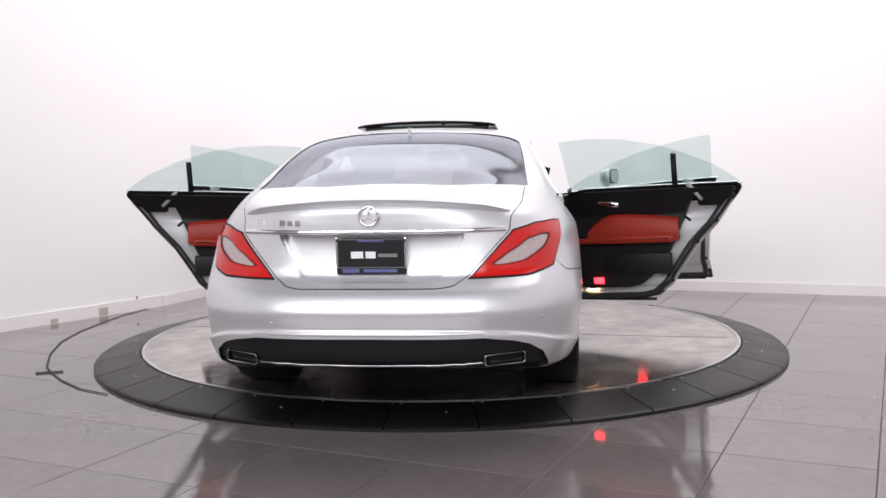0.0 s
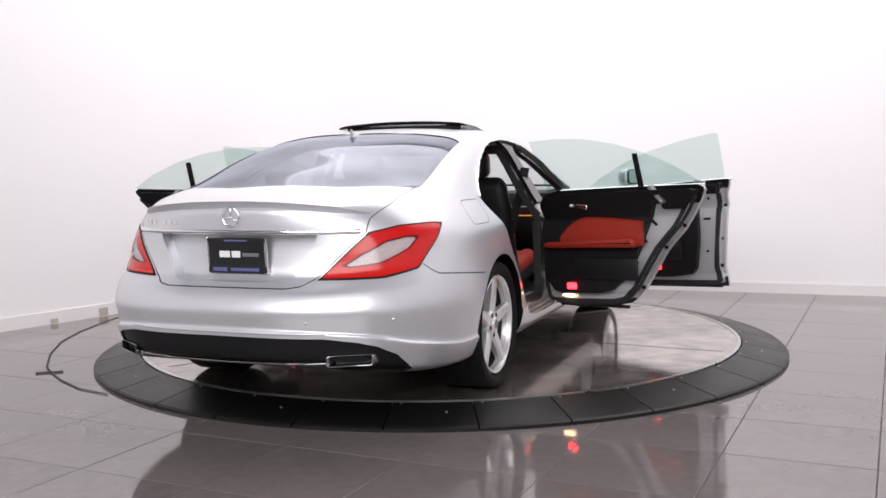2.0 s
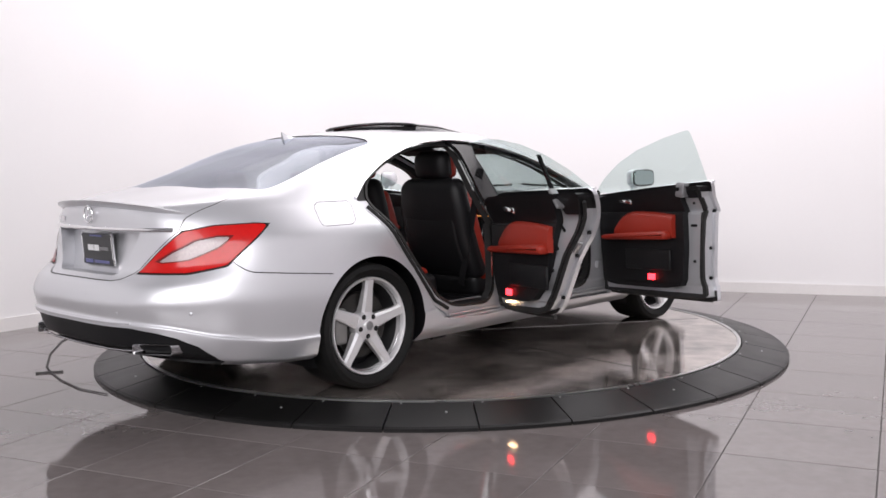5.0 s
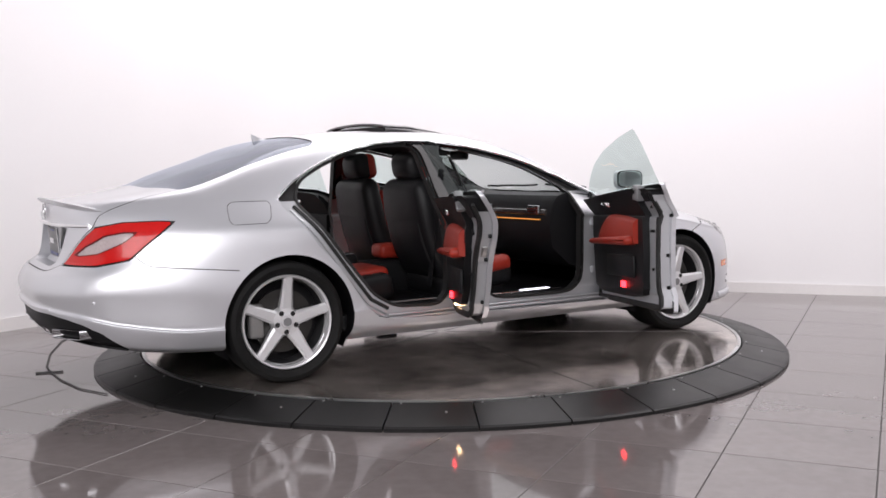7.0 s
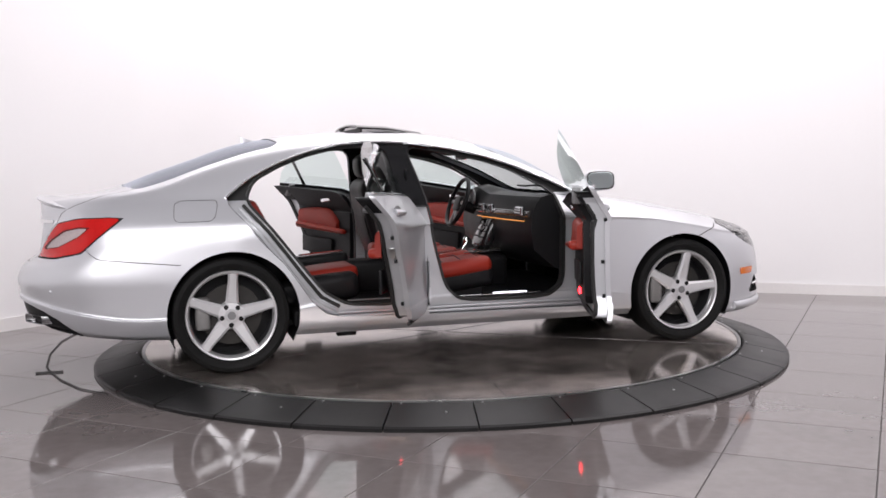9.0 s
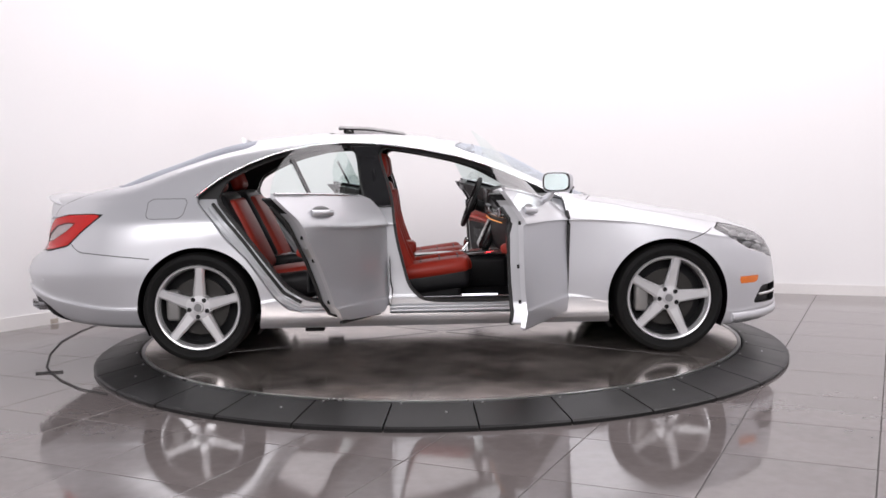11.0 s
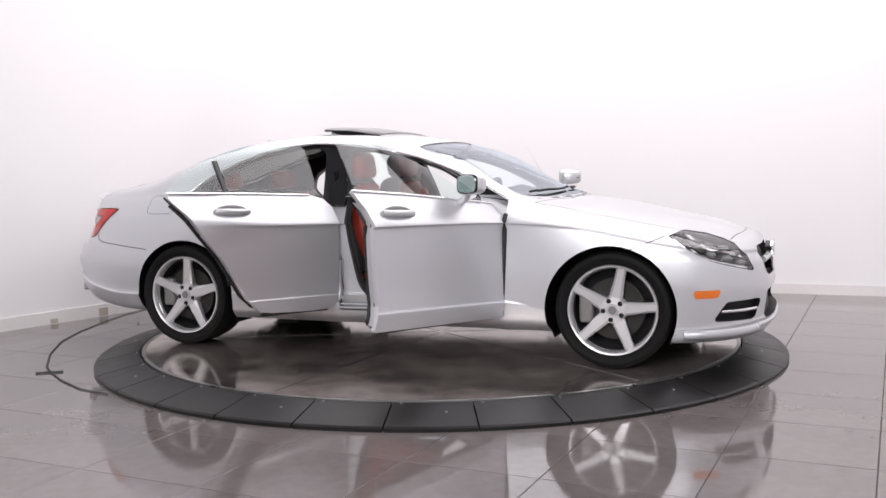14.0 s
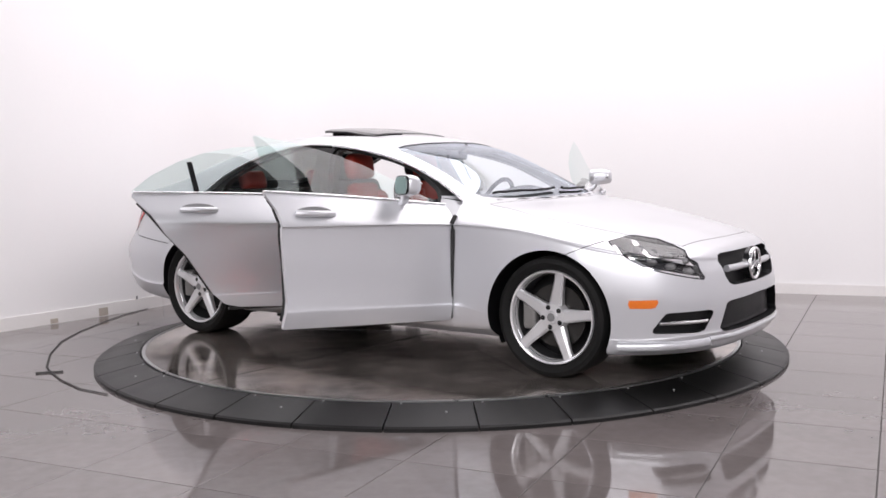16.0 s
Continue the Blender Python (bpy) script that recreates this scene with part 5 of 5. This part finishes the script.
for nm, z, h in (("frame_lower", 0.713, 0.034), ("frame_upper", 0.846, 0.018)):
    part(nm, rbox((0.012, 0.316, h), (px - 0.001 - (z - 0.775) * math.tan(radians(4)), 0, z), 0.004, (0, -4, 0)), "plate", plate, "black plate frame")
for y in (-0.1525, 0.1525):
    part("frame_side", rbox((0.012, 0.011, 0.165), (px - 0.001, y, 0.778), 0.003, (0, -4, 0)), "chrome", plate)
for k, w in enumerate((0.030, 0.026, 0.028, 0.0, 0.028, 0.028, 0.028)):
    if w:
        y = 0.545 - 0.037 * k
        z = 0.925
        x = end_x(y, z)
        m = (end_x(y - 0.03, z) - end_x(y + 0.03, z)) / 0.06
        bm = rbox((0.005, w, 0.026), (x - 0.003, y, z), 0.0015, (0, 0, math.degrees(math.atan(m))), 1)
        part("letter_bar", bm, "chrome", trunk_lid, "small chrome lettering")
for y in (-0.42, 0.42, -0.74):
    bm = bmesh.new()
    bmesh.ops.create_uvsphere(bm, u_segments=12, v_segments=6, radius=0.012)
    z = 0.505
    bmesh.ops.transform(bm, matrix=pose(end_x(y, z) + 0.0098, y, z), verts=bm.verts)
    part("parking_sensor", bm, "silver", car, smooth_angle=60)

# sunroof, aerial, wipers
bm = bmesh.new()
rows = []
for y in np.linspace(-0.435, 0.435, 21):
    dip = -0.022 * (abs(y) / 0.435) ** 2.2
    e = 0.0 if abs(y) < 0.42 else 0.006
    rows.append([bm.verts.new((x, y, z + dip)) for x, z in ((-0.600 + e, 1.436), (-0.594, 1.446 - e), (-0.40, 1.436 - e), (-0.18, 1.400 - e), (-0.172 + 0.0, 1.392), (-0.40, 1.420), (-0.59, 1.428))])
for p, q2 in zip(rows, rows[1:]):
    for i in range(7):
        bm.faces.new((p[i], p[(i + 1) % 7], q2[(i + 1) % 7], q2[i]))
bm.faces.new(rows[0])
bm.faces.new(rows[-1])
bmesh.ops.recalc_face_normals(bm, faces=bm.faces)
sr = part("sunroof", bm, "gloss_black", car, "black glass sunroof tilted up at its rear", smooth_angle=35)
part("sunroof_seal", rbox((0.012, 0.78, 0.03), (-0.56, 0, 1.402), 0.006, (0, 5, 0)), "black_plastic", sr)
bm = bmesh.new()
rows = []
for k in range(9):
    t = k / 8
    h = 0.052 * (t ** 1.6) if t < 0.9 else 0.050
    wdt = 0.016 * (1 - 0.2 * t)
    x = -1.17 - 0.115 * t
    zb = 1.350 - 0.02 * t
    rows.append([bm.verts.new((x, -wdt, zb)), bm.verts.new((x - 0.01, -wdt * 0.3, zb + h)), bm.verts.new((x - 0.01, wdt * 0.3, zb + h)), bm.verts.new((x, wdt, zb))])
for p, q in zip(rows, rows[1:]):
    for i in range(3):
        bm.faces.new((p[i], p[i + 1], q[i + 1], q[i]))
bm.faces.new(rows[-1])
bmesh.ops.recalc_face_normals(bm, faces=bm.faces)
part("aerial", bm, "silver", car, "silver fin aerial", smooth_angle=40)


def roof_z(x, y):
    d = (HALF.v[:, 0] - x) ** 2 + (HALF.v[:, 1] + abs(y)) ** 2
    return float(HALF.v[np.argsort(d)[:3], 2].mean())


for y0, y1 in ((-0.58, 0.0), (0.10, 0.62)):
    pts = [(1.00 - 0.10 * (abs(y) / 0.6) ** 2 - 0.03, y, roof_z(1.0 - 0.10 * (abs(y) / 0.6) ** 2 - 0.03, y) + 0.014) for y in np.linspace(y0, y1, 12)]
    part("wiper", tube(pts, 0.008, 6), "black_plastic", car, "black wiper blade")
cow = [(1.045 - 0.12 * (abs(y) / 0.62) ** 2, y, roof_z(1.06 - 0.12 * (abs(y) / 0.62) ** 2, y) - 0.004) for y in np.linspace(-0.62, 0.62, 25)]
part("cowl", tube(cow, 0.02, 8, flat=0.35), "black_plastic", car, "black cowl strip")
# dark frames printed round the screens
for nm, sh, poly in (("screen_border", win_s, SCREEN), ("rear_border", win_r, REAR_WIN)):
    bnd = sh.cut(-(xy(sh, poly) + 0.022))[0].push(-0.010)
    if len(bnd.t):
        both(nm, bnd, "gloss_black", car, "black border of the glass")

# ---- interior ----
part("floor_pan", rbox((2.75, 1.44, 0.03), (-0.35, 0, 0.245), 0.005), "carpet", car, "black carpet")
part("sill_filler", rbox((2.05, 1.60, 0.10), (-0.05, 0, 0.275), 0.02), "black_plastic", car)


def slab(size, at, r, rot, bulge=0.0, n=5):
    """Cushion: rounded box whose faces swell."""
    bm = rbox(size, (0, 0, 0), r, (0, 0, 0), 4)
    bmesh.ops.subdivide_edges(bm, edges=[e for e in bm.edges if e.calc_length() > 0.08], cuts=3, use_grid_fill=True)
    for v in bm.verts:
        fx, fy, fz = (abs(v.co[i]) / (size[i] / 2) for i in range(3))
        k = min(range(3), key=lambda i: size[i])
        o = [fx, fy, fz]
        o.pop(k)
        v.co[k] *= 1 + bulge * (1 - o[0] ** 2) * (1 - o[1] ** 2)
    bmesh.ops.transform(bm, matrix=pose(*at, *rot), verts=bm.verts)
    return bm


def contour(bm, at, tilt, half, waist=0.10, top=0.20, bow=0.035):
    """Shapes an upright cushion: narrower shoulders, a waist, a bowed spine; then tilts it into place."""
    for v in bm.verts:
        t = v.co.z / half
        v.co.y *= 1 - top * max(0.0, t) ** 2.2 - waist * max(0.0, 1 - abs(t + 0.1) * 2.2) * 0.6
        v.co.x += bow * (t * t - 0.4)
    bmesh.ops.transform(bm, matrix=pose(*at, 0, tilt, 0), verts=bm.verts)
    return bm


def seat(y):
    s = part("front_seat", slab((0.54, 0.52, 0.15), (-0.03, y, 0.435), 0.05, (0, -7, 0), 0.15), "black_leather", car, "black seat with red leather facing", smooth_angle=60)
    part("cushion", slab((0.50, 0.34, 0.08), (0.00, y, 0.500), 0.03, (0, -7, 0), 0.35), "red_leather", s, "red leather seat cushion", smooth_angle=60)
    for k in range(4):
        part("stitch_seam", tube([(-0.20 + 0.12 * k, y - 0.15, 0.530 + 0.0145 * k), (-0.20 + 0.12 * k, y, 0.545 + 0.0145 * k), (-0.20 + 0.12 * k, y + 0.15, 0.530 + 0.0145 * k)], 0.0035, 6), "black_leather", s)
    for d in (-0.215, 0.215):
        part("bolster", slab((0.50, 0.10, 0.11), (-0.02, y + d, 0.505), 0.045, (0, -7, 0), 0.3), "red_leather", s, "red leather bolster", smooth_angle=60)
    part("backrest", contour(slab((0.13, 0.57, 0.66), (0, 0, 0), 0.06, (0, 0, 0), 0.25), (-0.34, y, 0.76), -16, 0.33, 0.05, 0.16), "black_leather", s, "black seat back", smooth_angle=60)
    part("backrest_facing", contour(slab((0.09, 0.33, 0.60), (0, 0, 0), 0.04, (0, 0, 0), 0.4), (-0.262, y, 0.76), -16, 0.30), "red_leather", s, "red leather seat back facing", smooth_angle=60)
    for d in (-0.195, 0.195):
        bm = slab((0.14, 0.10, 0.54), (0, 0, 0), 0.045, (0, 0, 0), 0.3)
        for v in bm.verts:
            v.co.y -= math.copysign(0.055, d) * max(0.0, v.co.z / 0.27) ** 2
        part("side_bolster", contour(bm, (-0.255, y + d, 0.73), -16, 0.27, 0, 0), "red_leather", s, "red leather bolster", smooth_angle=60)
    part("headrest", contour(slab((0.11, 0.27, 0.185), (0, 0, 0), 0.05, (0, 0, 0), 0.35), (-0.394, y, 1.168), -8, 0.10, 0, 0.12, 0.01), "black_leather", s, "black headrest", smooth_angle=60)
    part("headrest_facing", contour(slab((0.10, 0.255, 0.175), (0, 0, 0), 0.045, (0, 0, 0), 0.35), (-0.344, y, 1.170), -8, 0.10, 0, 0.12, 0.01), "red_leather", s, "red leather headrest facing", smooth_angle=60)
    for d in (-0.06, 0.06):
        part("post", tube([(-0.41, y + d, 1.00), (-0.39, y + d, 1.10)], 0.007, 8), "chrome", s)
    part("back_shell", contour(slab((0.035, 0.44, 0.44), (0, 0, 0), 0.016, (0, 0, 0), 0.5), (-0.392, y, 0.70), -16, 0.22, 0.05, 0.14), "black_plastic", s, "black shell on the seat back", smooth_angle=60)
    part("seat_base", rbox((0.45, 0.46, 0.16), (-0.05, y, 0.32), 0.02), "black_plastic", s)


for y in (-0.375, 0.375):
    seat(y)
for y in (-0.37, 0.37):
    rs = part("rear_seat", slab((0.52, 0.56, 0.16), (-0.90, y, 0.42), 0.05, (0, -6, 0), 0.15), "black_leather", car, "black rear seat with red leather facing", smooth_angle=60)
    part("cushion", slab((0.50, 0.38, 0.09), (-0.88, y, 0.485), 0.035, (0, -6, 0), 0.3), "red_leather", rs, "red leather cushion", smooth_angle=60)
    part("backrest", slab((0.14, 0.56, 0.58), (-1.26, y, 0.74), 0.05, (0, -25, 0), 0.2), "black_leather", rs, smooth_angle=60)
    part("backrest_facing", slab((0.08, 0.40, 0.50), (-1.19, y, 0.74), 0.03, (0, -25, 0), 0.4), "red_leather", rs, "red leather facing", smooth_angle=60)
    part("headrest", slab((0.08, 0.24, 0.14), (-1.40, y, 1.08), 0.035, (0, -20, 0), 0.3), "red_leather", rs, "red leather headrest", smooth_angle=60)
part("parcel_shelf", rbox((0.62, 1.24, 0.03), (-1.73, 0, 0.985), 0.01, (0, 0, 0)), "black_leather", car, "black parcel shelf")
part("rear_console", rbox((0.55, 0.14, 0.16), (-0.88, 0, 0.50), 0.03, (0, -4, 0), 3), "black_leather", car, "black rear centre console", smooth_angle=50)
part("console_strip", rbox((0.45, 0.10, 0.012), (-0.86, 0, 0.583), 0.004, (0, -4, 0)), "chrome", car)
part("rear_bulkhead", rbox((0.05, 1.3, 0.72), (-1.44, 0, 0.62), 0.01, (0, -20, 0)), "carpet", car)
con = part("centre_console", rbox((1.55, 0.20, 0.24), (-0.25, 0, 0.42), 0.04, (0, 0, 0), 3), "black_leather", car, "black centre console", smooth_angle=60)
part("console_top", rbox((0.75, 0.17, 0.02), (0.20, 0, 0.560), 0.008, (0, -3, 0)), "wood", con, "dark wood console top")
part("armrest", slab((0.34, 0.17, 0.09), (-0.28, 0, 0.60), 0.03, (0, 0, 0), 0.2), "red_leather", con, "red leather armrest", smooth_angle=60)
part("selector", tube([(0.22, 0, 0.57), (0.24, 0, 0.64), (0.25, 0, 0.66)], 0.018, 10), "chrome", con)
part("edge_strip", rbox((0.70, 0.008, 0.012), (0.20, -0.098, 0.556), 0.003, (0, -3, 0)), "chrome", con)
# dashboard
bm = bmesh.new()
prof = [(0.42, 0.62), (0.40, 0.74), (0.41, 0.83), (0.43, 0.90), (0.47, 0.955), (0.56, 0.975), (0.72, 0.965), (0.95, 0.925), (0.98, 0.60), (0.80, 0.45), (0.56, 0.50)]
prev = None
for y in np.linspace(-0.74, 0.74, 31):
    hump = 0.045 * math.exp(-((y - 0.375) / 0.16) ** 4) if y > 0 else 0
    bow = 0.05 * (abs(y) / 0.74) ** 2
    row = [bm.verts.new((x + (bow if x < 0.6 else 0) - hump * (0.8 if 0.42 < x < 0.6 else 0), y, z + (hump if z > 0.9 and x < 0.7 else 0))) for x, z in prof]
    if prev:
        for i in range(len(prof)):
            j = (i + 1) % len(prof)
            bm.faces.new((prev[i], prev[j], row[j], row[i]))
    else:
        bm.faces.new(row)
    prev = row
bm.faces.new(prev)
bmesh.ops.recalc_face_normals(bm, faces=bm.faces)
dash = part("dashboard", bm, "black_leather", car, "black dashboard with a dark wood band", smooth_angle=40)


def dash_band(z, h, depth, mt, nm, label="", y0=-0.70, y1=0.70):
    pts = []
    for y in np.linspace(y0, y1, 25):
        pts.append((0.405 + 0.05 * (abs(y) / 0.74) ** 2 - depth, y, z))
    part(nm, tube(pts, h, 8, flat=1.0), mt, dash, label, smooth_angle=60)


dash_band(0.845, 0.024, -0.012, "wood", "wood_band", "dark wood band")
dash_band(0.800, 0.0035, 0.012, "amber_glow", "ambient_strip", "glowing amber light strip", -0.66, 0.20)
for y in (-0.60, -0.09, 0.09, 0.62):
    v = part("air_vent", rbox((0.03, 0.13 if abs(y) > 0.3 else 0.11, 0.062), (0.395 + 0.045 * (abs(y) / 0.74) ** 2, y, 0.862), 0.012, (0, 0, 0)), "dark_chrome", dash, "dark chrome air vent")
    for k in range(3):
        part("slat", rbox((0.006, 0.095, 0.006), (0.378 + 0.045 * (abs(y) / 0.74) ** 2, y, 0.845 + 0.017 * k), 0.002), "black_plastic", v)
part("control_panel", rbox((0.08, 0.26, 0.26), (0.40, 0, 0.70), 0.03, (0, 25, 0), 3), "gloss_black", dash, "gloss black control panel", smooth_angle=50)
for k in range(3):
    part("button_row", rbox((0.006, 0.18, 0.010), (0.357 - 0.02 * k, 0, 0.755 - 0.042 * k), 0.004, (0, 25, 0)), "black_plastic", dash)
for y in (0.32, 0.44):
    d = lathe([(0.001, 0), (0.05, 0), (0.055, -0.01), (0.058, 0.0)], 24)
    bmesh.ops.transform(d, matrix=pose(0.405, y, 0.935, 0, 12, -90), verts=d.verts)
    part("dial", d, "grey_trim", dash, "round instrument dial")
# steering wheel
sw = bmesh.new()
R0, seg = 0.178, 40
rr = []
for i in range(seg):
    a = 2 * math.pi * i / seg
    rr.append([sw.verts.new(((0.016 * math.sin(b)), (R0 + 0.016 * math.cos(b)) * math.cos(a), (R0 + 0.016 * math.cos(b)) * math.sin(a))) for b in (2 * math.pi * k / 10 for k in range(10))])
for i in range(seg):
    p, q = rr[i], rr[(i + 1) % seg]
    for k in range(10):
        sw.faces.new((p[k], q[k], q[(k + 1) % 10], p[(k + 1) % 10]))
bmesh.ops.recalc_face_normals(sw, faces=sw.faces)
wheel_pose = pose(0.30, 0.375, 0.895, 0, 22, 0)
st = part("steering_wheel", sw, "black_leather", car, "black leather steering wheel", smooth_angle=80)
st.matrix_local = wheel_pose
part("wheel_hub", rbox((0.05, 0.15, 0.12), (0.015, 0, -0.01), 0.03, (0, 0, 0), 3), "black_leather", st, smooth_angle=60)
for a in (0, 180, 255, 285):
    part("wheel_arm", rbox((0.015, 0.12, 0.03), (0.01, 0.115 * math.cos(radians(a)), 0.115 * math.sin(radians(a))), 0.006, (a, 0, 0)), "grey_trim", st)
part("column", tube([(0.32, 0.375, 0.88), (0.50, 0.375, 0.81)], 0.04, 12), "black_plastic", car)
part("rear_view_mirror", rbox((0.03, 0.22, 0.065), (0.22, 0.0, 1.235), 0.015, (0, 8, 0), 3), "black_plastic", car, smooth_angle=50)
part("mirror_stalk", tube([(0.23, 0, 1.25), (0.30, 0, 1.30)], 0.014, 8), "black_plastic", car)
for sgn in (-1, 1):
    part("sun_visor", rbox((0.16, 0.40, 0.02), (0.20, sgn * 0.33, 1.262), 0.008, (0, 12, 0)), "headliner", car)
    part("sill_plate", rbox((0.56, 0.035, 0.008), (0.20, sgn * 0.805, 0.362), 0.003), "chrome", car, "bright sill plate")
    part("sill_light", rbox((0.22, 0.030, 0.006), (0.28, sgn * 0.805, 0.369), 0.002), "sill_glow", car, "lit sill lettering strip")
    part("footwell_light", rbox((0.05, 0.03, 0.008), (-0.62, sgn * 0.60, 0.30), 0.003), "warm_glow", car, "lit warm footwell light")
    for z, dy in ((0.312, 0.036), (0.292, 0.022)):
        pts = [(x, sgn * (-side_y(x, z) - dy + 0.004), z) for x in np.linspace(-0.82, 0.78, 12)]
        part("sill_ridge", tube(pts, 0.007, 8), "jamb", car, "silver sill ridge", smooth_angle=60)
    part("rear_sill_plate", rbox((0.30, 0.03, 0.006), (-0.60, sgn * 0.80, 0.372), 0.002), "grey_trim", car)
    for z in (0.47, 0.78):
        part("hinge_arm", rbox((0.09, 0.05, 0.045), (0.735, sgn * 0.855, z), 0.01), "jamb", car)
        part("hinge_arm", rbox((0.07, 0.05, 0.045), (-0.345, sgn * 0.87, z), 0.01), "jamb", car)
    part("seat_belt", rbox((0.006, 0.05, 0.75), (-0.36, sgn * 0.655, 0.78), 0.002, (sgn * -14, 0, 0)), "black_plastic", car, "black seat belt")



# ---- floor tiles ----
T, OX, OY = 0.6073, 2.239, -0.723
tile_bm = rbox((T - 0.004, T - 0.004, 0.02), (0, 0, -0.01), 0.0015, seg=1)
tile = part("tile", tile_bm, "tile", floor_base, smooth_angle=30)
far_bm = bmesh.new()
first = True
ca, sa = math.cos(radians(TILE_TURN)), math.sin(radians(TILE_TURN))
count = 0
for i in range(-22, 22):
    for j in range(-22, 22):
        u, v = OX + (i + 0.5) * T, OY + (j + 0.5) * T
        x, y = u * ca - v * sa, u * sa + v * ca
        if math.hypot(x, y) > 12.5 or (math.hypot(x, y) < 1.6):
            continue
        near = -4.2 < y < 3.9 and -4.4 < x < 5.0
        if near and count < 300:
            o = tile if first else new("tile", tile.data)
            o.parent = floor_base
            o.matrix_local = pose(x, y, FLOOR, 0, 0, TILE_TURN)
            first = False
            count += 1
        else:
            c = [(dx * (T - 0.004) / 2, dy * (T - 0.004) / 2) for dx, dy in ((-1, -1), (1, -1), (1, 1), (-1, 1))]
            far_bm.faces.new([far_bm.verts.new((x + a * ca - b * sa, y + a * sa + b * ca, FLOOR)) for a, b in c])
part("tile_field", far_bm, "tile", floor_base, kind="stuff")

# ---- motion ----


def motions():
    turn = [(0, 83.0), (0.5, 79.39), (1, 75.62), (1.5, 71.91), (2, 68.44), (2.5, 64.79), (3, 61.32), (3.5, 58.03), (4.2, 52.65),
            (6.3, 36.09), (7, 30.22), (8, 22.92), (9.2, 14.05), (11.3, -1.12), (12.5, -10.17), (14, -21.12), (15, -28.42), (16, -35.88)]
    ox, oy = -0.0538, -0.0063
    walk(car, [(t, pose(0, 0, 0, 0, 0, a) @ pose(ox, oy, 0)) for t, a in turn])
    walk(turntable, [(t, pose(0, 0, 0, 0, 0, a)) for t, a in turn])


motions()
